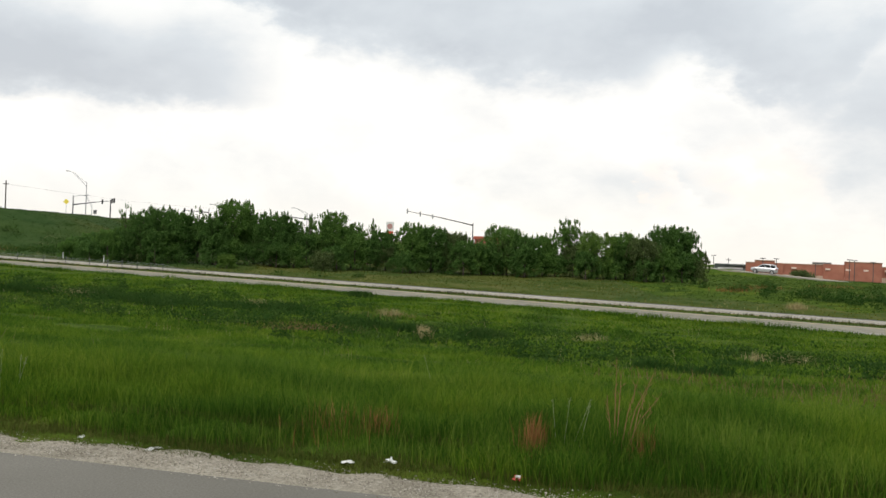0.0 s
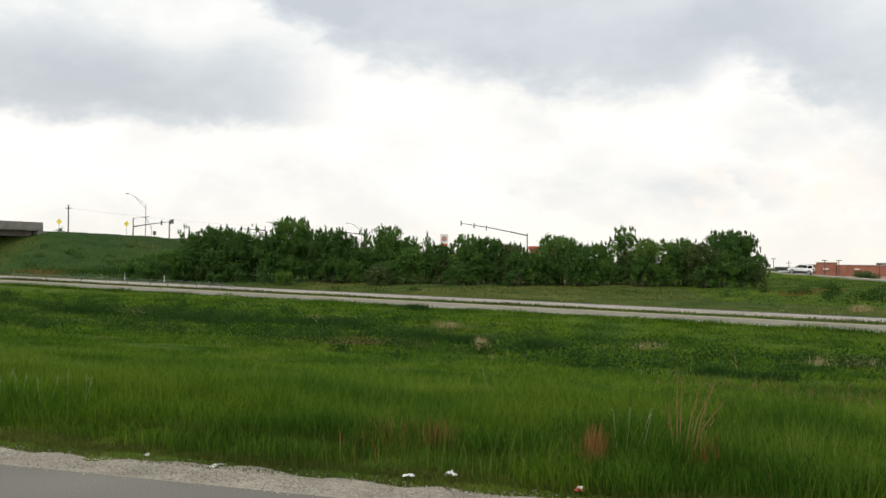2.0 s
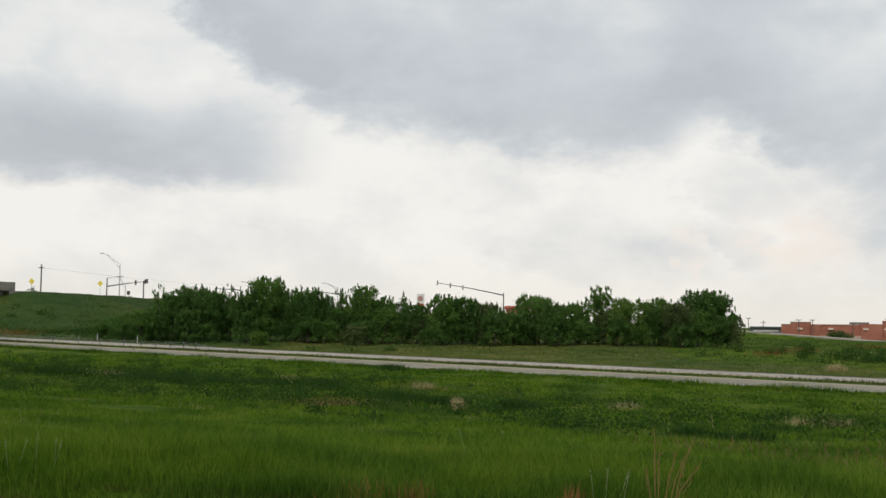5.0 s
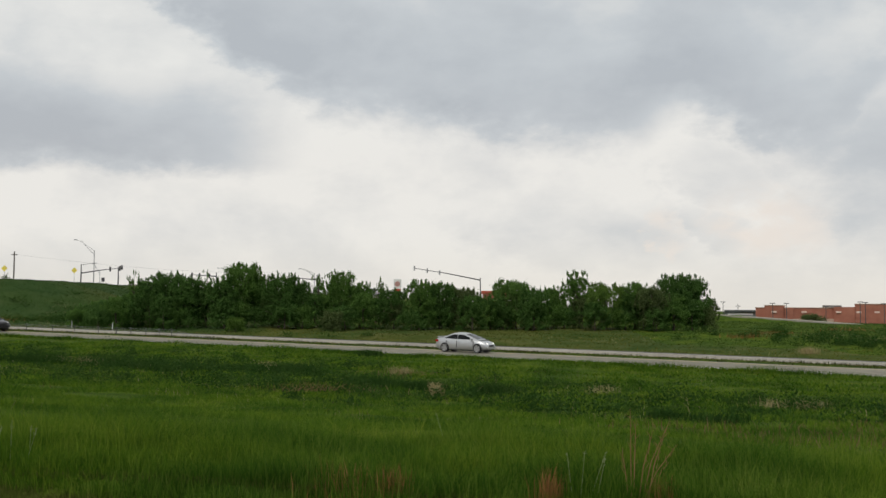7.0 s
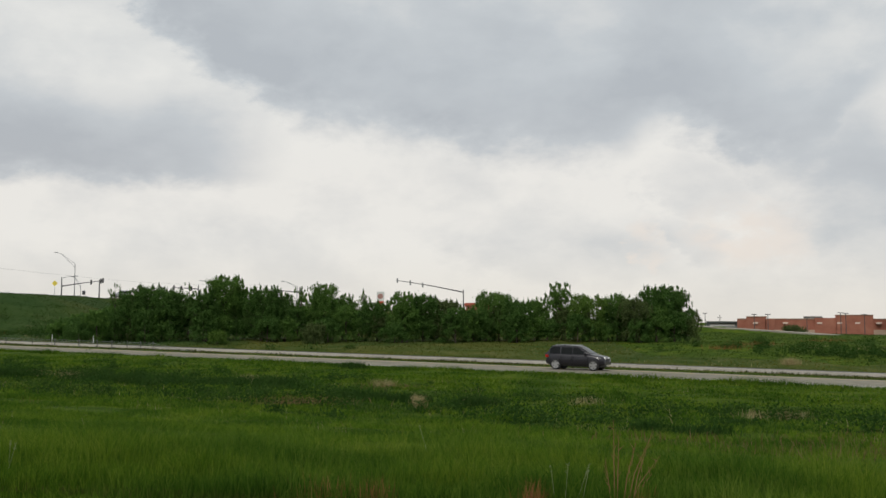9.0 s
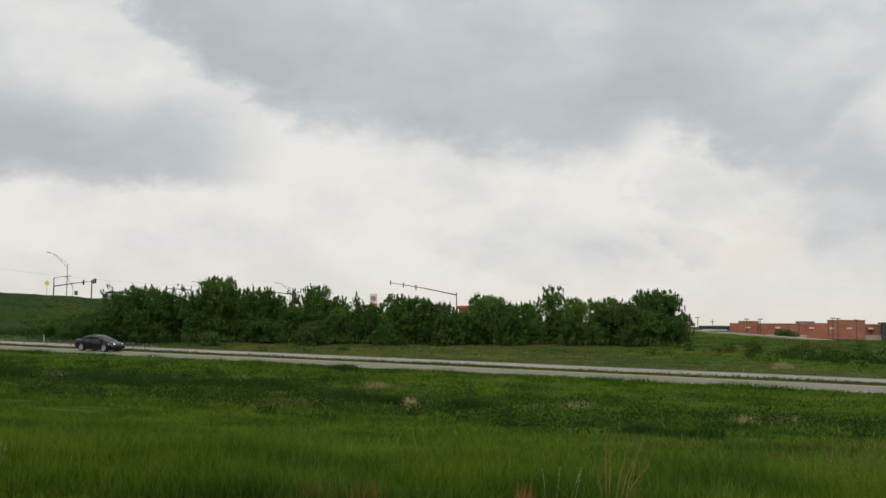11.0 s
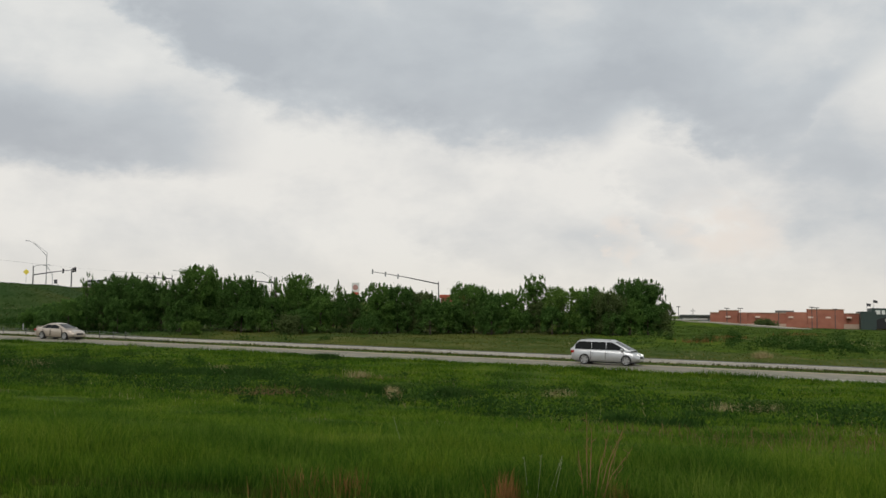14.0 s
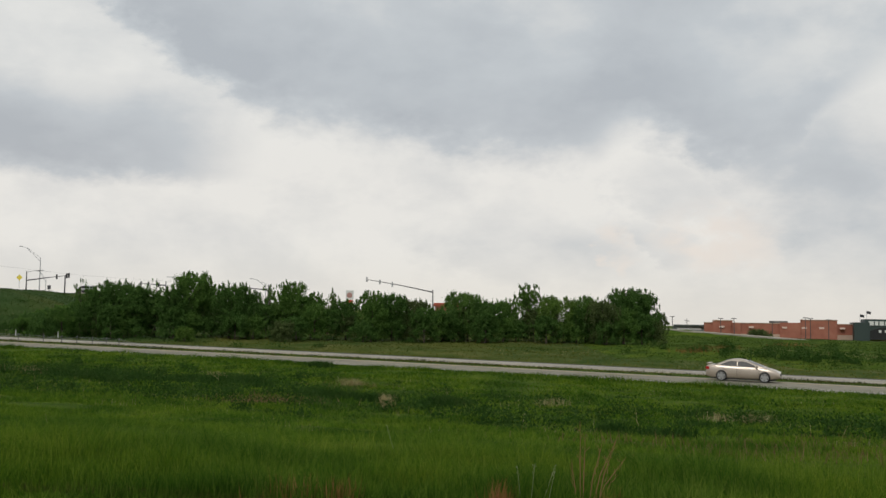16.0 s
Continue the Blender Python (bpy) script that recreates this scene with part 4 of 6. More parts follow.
def roof_line(c):
    """The cabin's outline from the side: height over x, with rounded shoulders."""
    x0, x1, x2, x3 = c["cab"]
    xs = np.linspace(x0 - 1.0, x3 + 1.0, 241)
    z = np.interp(xs, (x0, x1, (x1 + x2) / 2, x2, x3), (c["belt"], c["roof"] - 0.015, c["roof"] + 0.035, c["roof"] - 0.005, c["belt"]))
    step = xs[1] - xs[0]
    k = np.hanning(max(3, int(2 * c["arch"] / step) | 1) + 2)
    z = np.convolve(np.pad(z, len(k) // 2, mode="edge"), k / k.sum(), mode="valid")[:len(xs)]
    return lambda x: float(np.interp(x, xs, z))


def vehicle(name, spec, paint, label, category, lower=None, lights_on=True, spoiler=False, rails=False, skin="", chrome=False):
    c = dict(spec)
    root = new(name)
    hw, fl = c["width"] / 2, c["floor"]
    dx, dz = [p[0] for p in c["deck"]], [p[1] for p in c["deck"]]
    # lower body
    bm = bmesh.new()
    xs = sorted(set(dx + list(np.linspace(c["tail"] + 0.1, c["nose"] - 0.1, 22))))
    rings = []
    for x in xs:
        top = lerp_at(dx, dz, x)
        ends = min(1.0, (x - c["tail"]) / 0.5, (c["nose"] - x) / 0.85)
        taper = 1 - 0.16 * (1 - max(0.0, ends)) ** 2
        h = hw * taper
        lowz = fl + 0.10 * (1 - max(0, min(1, ends * 1.5)))
        half = [(0, lowz), (h * 0.86, lowz), (h * 0.965, lowz + 0.10), (h, lowz + (top - lowz) * 0.42), (h * 0.985, lowz + (top - lowz) * 0.66),
                (h * 0.955, top - 0.07), (h * 0.88, top - 0.012), (h * 0.5, top + 0.018), (0, top + 0.025)]
        ring = [bm.verts.new((x, y, z)) for y, z in half] + [bm.verts.new((x, -y, z)) for y, z in half[-2:0:-1]]
        rings.append(ring)
    n = len(rings[0])
    for A, B in zip(rings, rings[1:]):
        for i in range(n):
            f = bm.faces.new((A[i], A[(i + 1) % n], B[(i + 1) % n], B[i]))
            f.smooth = True
    bm.faces.new(rings[0])
    bm.faces.new(rings[-1][::-1])
    body = part("body", bm, paint, root, skin)
    # cabin
    x0, x1, x2, x3 = c["cab"]
    belt, roof = c["belt"], c["roof"]
    hb, hr = hw * 0.93, hw * 0.93 - c["inset"]

    def side(z):
        return hb + (hr - hb) * (z - belt) / (roof - belt)

    arch = roof_line(c)
    bm = bmesh.new()
    rings = []
    for x in np.linspace(x0 - 0.06, x3 + 0.06, 30):
        zr = max(arch(x), belt + 0.005)
        s = side(zr)
        half = [(hb, belt - 0.06), (side(belt + (zr - belt) * 0.5), belt + (zr - belt) * 0.5), (s, zr - 0.05 * (zr - belt)), (s * 0.88, zr + 0.015), (0, zr + 0.04)]
        rings.append([bm.verts.new((x, y, z)) for y, z in half] + [bm.verts.new((x, -y, z)) for y, z in half[-2::-1]])
    n = len(rings[0])
    for A, B in zip(rings, rings[1:]):
        for i in range(n - 1):
            f = bm.faces.new((A[i], A[i + 1], B[i + 1], B[i]))
            f.smooth = True
    part("cabin", bm, paint, root, skin)
    # side windows under the roof's arch
    sill = belt + 0.05
    tops = []
    for xa, xb in c["panes"]:
        xs = [x for x in np.linspace(xa, xb, 12) if arch(x) - 0.085 > sill + 0.02]
        tops.append([(x, min(arch(x) - 0.085, roof - 0.10)) for x in xs])
    for sg in (1, -1):
        for row in tops:
            poly = [(row[0][0], sill)] + row + [(row[-1][0] + 0.02, sill)]
            bm = bmesh.new()
            out = [bm.verts.new((x, sg * (side(z) + 0.012), z)) for x, z in poly]
            inn = [bm.verts.new((x, sg * (side(z) - 0.01), z)) for x, z in poly]
            bm.faces.new(out)
            for i in range(len(out)):
                bm.faces.new((out[i], out[(i + 1) % len(out)], inn[(i + 1) % len(out)], inn[i]))
            part("side_window", bm, M_glass, root, "dark tinted glass")
    # windscreen and rear window
    for nm, xa, xb in (("windscreen", x3, x2), ("rear_window", x0, x1)):
        bm = bmesh.new()
        sgn = 1 if xa > xb else -1
        rows = []
        for k in (0.12, 0.35, 0.6, 0.86):
            x = xa + (xb - xa) * k
            zr = arch(x)
            rows.append([bm.verts.new((x + sgn * 0.012, yy * side(zr) * 0.86, zr + 0.05 - 0.022 * yy * yy)) for yy in (-1, -0.5, 0, 0.5, 1)])
        for A, B in zip(rows, rows[1:]):
            for i in range(4):
                bm.faces.new((A[i], A[i + 1], B[i + 1], B[i]))
        part(nm, bm, M_glass, root, "dark glass")
    # lower skirts, bumpers
    if lower:
        for sg in (1, -1):
            box_part("sill", (-c["wb"] / 2 + 0.4, c["wb"] / 2 - 0.4, sg * hw - 0.03, sg * hw + 0.012, fl + 0.02, fl + 0.26), lower, root, "dark plastic cladding", 0.01)
        box_part("bumper", (c["tail"] - 0.03, c["tail"] + 0.3, -hw * 0.9, hw * 0.9, fl + 0.1, fl + 0.42), lower, root, "dark plastic rear bumper", 0.03)
        box_part("bumper", (c["nose"] - 0.3, c["nose"] + 0.03, -hw * 0.84, hw * 0.84, fl + 0.06, fl + 0.34), lower, root, "dark plastic front bumper", 0.03)
    box_part("grille", (c["nose"] - 0.12, c["nose"] + 0.012, -hw * 0.42, hw * 0.42, lerp_at(dx, dz, c["nose"] - 0.1) - 0.22, lerp_at(dx, dz, c["nose"] - 0.1) - 0.08), M_black, root, "dark grille", 0.01)
    box_part("underbody", (c["tail"] + 0.3, c["nose"] - 0.3, -hw * 0.8, hw * 0.8, fl - 0.06, fl + 0.03), M_black, root)
    ht = lerp_at(dx, dz, c["nose"] - 0.32)
    for sg in (1, -1):
        bm = bmesh.new()
        v = [bm.verts.new(p) for p in ((c["nose"] - 0.05, sg * hw * 0.56, ht - 0.20), (c["nose"] - 0.05, sg * hw * 0.56, ht - 0.09), (c["nose"] - 0.42, sg * hw * 0.945, ht - 0.20),
                                       (c["nose"] - 0.50, sg * hw * 0.945, ht - 0.06), (c["nose"] - 0.30, sg * hw * 0.60, ht - 0.03), (c["nose"] - 0.3, sg * hw * 0.5, ht - 0.22))]
        bmesh.ops.convex_hull(bm, input=v)
        part("headlight", bm, M_lamp_on if lights_on else M_lens, root, "lit headlight" if lights_on else "clear headlight")
        tz = lerp_at(dx, dz, c["tail"] + 0.1)
        box_part("tail_light", (c["tail"] - 0.008, c["tail"] + 0.22, min(sg * hw * 0.62, sg * hw * 0.965), max(sg * hw * 0.62, sg * hw * 0.965), tz - 0.26, tz - 0.08), M_red, root, "red tail light", 0.02)
        # mirror
        mx = c["panes"][-1][1] - 0.14
        box_part("wing_mirror", (mx - 0.08, mx + 0.08, min(sg * (hb + 0.0), sg * (hb + 0.2)), max(sg * (hb + 0.0), sg * (hb + 0.2)), belt + 0.02, belt + 0.15), paint if not lower else M_black, root, "", 0.03)
        # door seams and handles
        d = c["doors"]
        for x in d[:3]:
            box_part("door_seam", (x - 0.004, x + 0.004, sg * hw - 0.06, sg * hw + 0.002, fl + 0.16, belt - 0.06), M_black, root)
        for x in (d[1] + 0.13, d[2] + 0.13):
            box_part("door_handle", (x - 0.09, x + 0.09, min(sg * (hw - 0.06), sg * (hw + 0.018)), max(sg * (hw - 0.06), sg * (hw + 0.018)), belt - 0.20, belt - 0.155), paint, root, "", 0.008)
    if chrome:
        for sg in (1, -1):
            bm = bmesh.new()
            loop = [(tops[0][0][0] - 0.03, sill)] + tops[0] + tops[-1] + [(tops[-1][-1][0] + 0.05, sill)]
            for (ax, az_), (bx, bz) in zip(loop, loop[1:] + loop[:1]):
                rod(bm, (ax, sg * (side(az_) + 0.014), az_ + 0.012), (bx, sg * (side(bz) + 0.014), bz + 0.012), 0.012, 0.012, 6)
            part("window_trim", bm, M_alloy, root, "bright chrome window trim")
    if spoiler:
        box_part("spoiler", (c["tail"] + 0.02, c["tail"] + 0.20, -hw * 0.78, hw * 0.78, lerp_at(dx, dz, c["tail"] + 0.15) + 0.06, lerp_at(dx, dz, c["tail"] + 0.15) + 0.11), paint, root, "", 0.012)
        for sg in (1, -1):
            box_part("spoiler_stay", (c["tail"] + 0.06, c["tail"] + 0.16, sg * hw * 0.6 - 0.03, sg * hw * 0.6 + 0.03, lerp_at(dx, dz, c["tail"] + 0.15) - 0.02, lerp_at(dx, dz, c["tail"] + 0.15) + 0.12), paint, root)
    if rails:
        for sg in (1, -1):
            box_part("roof_rail", (x1 + 0.2, x2 - 0.1, sg * hr * 0.86 - 0.02, sg * hr * 0.86 + 0.02, roof + 0.0, roof + 0.055), M_galv, root, "pale roof rail", 0.01)
    # wheels
    r = c["r"]
    for wx in (-c["wb"] / 2, c["wb"] / 2):
        for sg in (1, -1):
            bm = bmesh.new()
            bmesh.ops.create_cone(bm, cap_ends=True, segments=28, radius1=r + 0.022, radius2=r + 0.022, depth=0.30, matrix=Matrix.Translation((wx, sg * (hw - 0.148), r + 0.01)) @ Matrix.Rotation(math.pi / 2, 4, "X"))
            part("wheel_arch", bm, M_black, root, "dark wheel arch")
            bm = bmesh.new()
            prof = [(r * 0.70, 0.10), (r * 0.90, 0.112), (r * 0.985, 0.08), (r, 0.0), (r * 0.985, -0.08), (r * 0.90, -0.112), (r * 0.70, -0.10)]
            seg = 28
            rg = [[bm.verts.new((math.cos(a) * q, w_, math.sin(a) * q)) for q, w_ in prof] for a in [i * 2 * math.pi / seg for i in range(seg)]]
            for i in range(seg):
                A, B = rg[i], rg[(i + 1) % seg]
                for j in range(len(prof) - 1):
                    f = bm.faces.new((A[j], A[j + 1], B[j + 1], B[j]))
                    f.smooth = True
            wheel = part("wheel", bm, M_rubber, root, "black tyre on an alloy rim")
            wheel.location = (wx, sg * (hw - 0.055), r)
            bm = bmesh.new()
            y0 = sg * 0.075
            for i in range(5):
                a = i * 2 * math.pi / 5
                m = Matrix.Rotation(-a, 4, "Y")
                vs = [m @ Vector(p) for p in ((0.03, y0, -0.085), (r * 0.72, y0, -0.075), (r * 0.72, y0, 0.075), (0.03, y0, 0.085))]
                back = [v - Vector((0, sg * 0.04, 0)) for v in vs]
                F, K = [bm.verts.new(v) for v in vs], [bm.verts.new(v) for v in back]
                bm.faces.new(F)
                for k in range(4):
                    bm.faces.new((F[k], F[(k + 1) % 4], K[(k + 1) % 4], K[k]))
            bmesh.ops.create_cone(bm, cap_ends=True, segments=16, radius1=0.085, radius2=0.07, depth=0.05, matrix=Matrix.Translation((0, y0, 0)) @ Matrix.Rotation(math.pi / 2, 4, "X"))
            lip = [[bm.verts.new((math.cos(a) * q, sg * w_, math.sin(a) * q)) for q, w_ in ((r * 0.66, 0.05), (r * 0.70, 0.10), (r * 0.78, 0.105))] for a in [i * 2 * math.pi / 24 for i in range(24)]]
            for i in range(24):
                A, B = lip[i], lip[(i + 1) % 24]
                for j in range(2):
                    bm.faces.new((A[j], A[j + 1], B[j + 1], B[j]))
            part("rim", bm, M_alloy, wheel, "silver five-spoke alloy rim")
            bm = bmesh.new()
            bmesh.ops.create_cone(bm, cap_ends=True, segments=20, radius1=r * 0.70, radius2=r * 0.70, depth=0.02, matrix=Matrix.Translation((0, sg * 0.02, 0)) @ Matrix.Rotation(math.pi / 2, 4, "X"))
            part("brake_disc", bm, M_darkpole, wheel)
    tagged(root, label, category)
    return root


P_silver = plain("P_silver", (0.50, 0.51, 0.52), 0.28, metal=0.55, spread=0.04, coat=0.3)
P_champ = plain("P_champagne", (0.50, 0.43, 0.36), 0.28, metal=0.5, spread=0.04, coat=0.3)
P_black = plain("P_black", (0.004, 0.004, 0.005), 0.22, spread=0.1, spec=0.25, coat=0.4)
P_slate = plain("P_slate", (0.016, 0.015, 0.020), 0.3, spread=0.06, spec=0.3, coat=0.45)
P_white = plain("P_white", (0.74, 0.74, 0.73), 0.3, spread=0.03, coat=0.25)
P_vansilver = plain("P_van_silver", (0.52, 0.53, 0.54), 0.28, metal=0.5, spread=0.04, coat=0.3)

silver_sedan = vehicle("sedan_car", COMPACT, P_silver, "silver four-door sedan with rear spoiler on the highway", "car", spoiler=True)
slate_suv = vehicle("sport_utility_car", SUV, P_slate, "dark slate-grey sport utility car on the highway", "car", rails=True)
black_sedan = vehicle("sedan_car", SEDAN, P_black, "glossy black four-door sedan with chrome window trim", "car", chrome=True)
silver_van = vehicle("minivan", VAN, P_vansilver, "silver minivan with dark windows on the highway", "minivan", rails=True)
champagne_sedan = vehicle("sedan_car", SEDAN, P_champ, "champagne-beige four-door sedan on the highway", "car", lights_on=False, spoiler=True)
ramp_silver = vehicle("sport_utility_car", SUV, P_vansilver, "silver sport utility car climbing the ramp", "car", rails=True, lights_on=False)
ramp_white = vehicle("sport_utility_car", SUV, P_white, "white sport utility car with dark lower cladding on the ramp", "car", lower=M_black, lights_on=False, rails=True)


# ================= bridge and embankment street =================
def build_bridge():
    root = new("overpass_bridge")
    a = Vector((-73.6, 151.0, 0))
    d = Vector((-0.44, -0.90, 0)).normalized()
    s = Vector((-d.y, d.x, 0))   # towards the view's right
    if s.x < 0:
        s = -s
    far_end = 112.0
    M_deck = material("M_bridge_concrete", [(0.3, (0.20, 0.185, 0.165)), (0.7, (0.30, 0.28, 0.25))], scale=0.6, detail=8, rough=0.9, bump=0.2, bump_scale=8)
    M_girder = material("M_girder_steel", [(0.3, (0.10, 0.085, 0.07)), (0.7, (0.17, 0.14, 0.12))], scale=0.8, detail=8, rough=0.75)

    def slab(name, off0, off1, z0, z1, mat, t0=-1.5, t1=far_end, label=""):
        bm = bmesh.new()
        pts = []
        for t in (t0, t1):
            for o in (off0, off1):
                for z in (z0, z1):
                    p = a + d * t + s * o
                    pts.append(bm.verts.new((p.x, p.y, z)))
        bmesh.ops.convex_hull(bm, input=pts)
        return part(name, bm, mat, root, label)

    slab("deck", -13.0, 0.0, 6.25, 6.5, M_deck)
    slab("parapet", -0.30, 0.06, 6.35, 7.6, M_deck, label="solid concrete parapet")
    slab("parapet", -13.06, -12.7, 6.35, 7.6, M_deck, label="solid concrete parapet")
    for o in (-0.9, -4.0, -7.2, -10.4):
        slab("girder", o - 0.2, o + 0.2, 5.35, 6.25, M_girder, 0.0, far_end - 3, "weathered steel girder")
    for t in (38.0, 76.0):
        for o in (-2.0, -6.5, -11.0):
            p = a + d * t + s * o
            rod_part("pier", (p.x, p.y, float(land(p.x, p.y)) - 0.5), (p.x, p.y, 4.7), 0.5, 0.5, M_deck, root, "round concrete pier", 14)
        slab("pier_cap", -12.4, -0.6, 4.6, 5.35, M_deck, t - 0.6, t + 0.6)
    slab("abutment", -13.0, 0.0, 3.0, 6.25, M_deck, -7.0, -0.5, "sloped concrete abutment")
    tagged(root, "grey concrete overpass bridge with steel girders", "bridge")
    # the street on the embankment
    verts, faces = [], []
    for k in range(12):
        t = k / 11 * 1.6
        p = STREET[0] + (STREET[1] - STREET[0]) * t
        z = STREET_Z + STREET_RISE * min(1, t) + 0.05
        for o in (-5.5, 5.5):
            verts.append((p[0] + o, p[1], z))
            verts.append((p[0] + o, p[1], z - 0.3))
    for k in range(11):
        b = 4 * k
        faces += [(b, b + 4, b + 6, b + 2), (b + 1, b, b + 4 - 0, b + 5), (b + 2, b + 6, b + 7, b + 3)]
    ob = mesh_object("street", verts, faces, M_asphalt)
    tagged(ob, "asphalt street along the embankment's crest", "road", kind="structure")


build_bridge()


def ground_h(x, y):
    return float(land(x, y))


def signal_head(root, x, y, z, mat=None, label="dark traffic signal head"):
    box_part("signal_head", (x - 0.17, x + 0.17, y - 0.12, y + 0.12, z - 0.55, z + 0.55), mat or M_black, root, label, 0.03)


def mast_signal(px_pole, py_top, px_end, py_arm0, py_end, heads, yy, mat, label, head_mat=None, lamp=None):
    """A traffic signal mast: pole, arm reaching sideways, heads on the arm, at a depth of yy."""
    root = new("traffic_signal")
    x = at_px(px_pole, yy)
    g = ground_h(x, yy)
    rod_part("pole", (x, yy, g - 0.2), (x, yy, at_h(py_top, yy)), 0.17, 0.11, mat, root, "round steel pole")
    rod_part("base_plate", (x, yy, g - 0.1), (x, yy, g + 0.12), 0.32, 0.32, mat, root)
    xe, ze, z0 = at_px(px_end, yy), at_h(py_end, yy), at_h(py_arm0, yy)
    bm = bmesh.new()
    xm, zm = x + (xe - x) * 0.5, z0 + (ze - z0) * 0.56
    rod(bm, (x, yy, z0), (xm, yy, zm), 0.14, 0.10)
    rod(bm, (xm, yy, zm), (xe, yy, ze), 0.10, 0.06)
    part("arm", bm, mat, root, "tapered mast arm")
    for px in heads:
        hx = at_px(px, yy)
        k = (hx - x) / (xe - x)
        hz = z0 + (ze - z0) * k
        signal_head(root, hx, yy - 0.2, hz, head_mat)
    if lamp:
        lx, lz = at_px(lamp[0], yy), at_h(lamp[1], yy)
        zt = at_h(py_top, yy)
        bm = bmesh.new()
        rod(bm, (x, yy, zt - 0.2), ((x + lx) / 2, yy, zt + (lz - zt) * 0.7), 0.05, 0.04, 6)
        rod(bm, ((x + lx) / 2, yy, zt + (lz - zt) * 0.7), (lx, yy, lz), 0.04, 0.035, 6)
        part("lamp_arm", bm, mat, root)
        box_part("luminaire", (lx - 0.4, lx + 0.4, yy - 0.15, yy + 0.15, lz - 0.08, lz + 0.08), M_galv, root, "cobra-head street light", 0.04)
    tagged(root, label, "traffic signal")
    return root


def davit_lamp(px, py_top, px_end, py_end, yy, label="tall galvanised street lamp with a curved bracket arm"):
    root = new("street_lamp")
    x, zt = at_px(px, yy), at_h(py_top, yy)
    xe, ze = at_px(px_end, yy), at_h(py_end, yy)
    rod_part("pole", (x, yy, ground_h(x, yy) - 0.2), (x, yy, zt), 0.13, 0.08, M_galv, root)
    bm = bmesh.new()
    pts = [(x, zt - 0.9), (x + (xe - x) * 0.35, zt + (ze - zt) * 0.35 - 0.2), (x + (xe - x) * 0.75, zt + (ze - zt) * 0.88), (xe, ze)]
    for (ax, az_), (bx, bz) in zip(pts, pts[1:]):
        rod(bm, (ax, yy, az_), (bx, yy, bz), 0.055, 0.05, 6)
    pts = [(x, zt), (x + (xe - x) * 0.35, zt + (ze - zt) * 0.42), (x + (xe - x) * 0.72, zt + (ze - zt) * 0.92)]
    for (ax, az_), (bx, bz) in zip(pts, pts[1:]):
        rod(bm, (ax, yy, az_), (bx, yy, bz), 0.04, 0.035, 6)
    part("bracket_arm", bm, M_galv, root, "curved truss bracket arm")
    box_part("luminaire", (xe - 0.45, xe + 0.35, yy - 0.16, yy + 0.16, ze - 0.08, ze + 0.09), M_galv, root, "cobra-head luminaire", 0.05)
    tagged(root, label, "street lamp")


def diamond_sign(px, py, yy):
    root = new("warning_sign")
    x, z = at_px(px, yy), at_h(py, yy)
    g = ground_h(x, yy)
    rod_part("post", (x, yy, g - 0.2), (x, yy, z + 0.3), 0.04, 0.04, M_galv, root)
    bm = bmesh.new()
    q = 0.62
    F = [bm.verts.new((x + a * q, yy - 0.06, z + b * q)) for a, b in ((0, -1), (1, 0), (0, 1), (-1, 0))]
    K = [bm.verts.new((v.co.x, yy - 0.03, v.co.z)) for v in F]
    bm.faces.new(F)
    bm.faces.new(K[::-1])
    for i in range(4):
        bm.faces.new((F[i], K[i], K[(i + 1) % 4], F[(i + 1) % 4]))
    part("sign_plate", bm, M_yellow, root, "yellow diamond plate")
    tagged(root, "yellow diamond warning sign on a metal post", "road sign", "warning signs on the embankment")


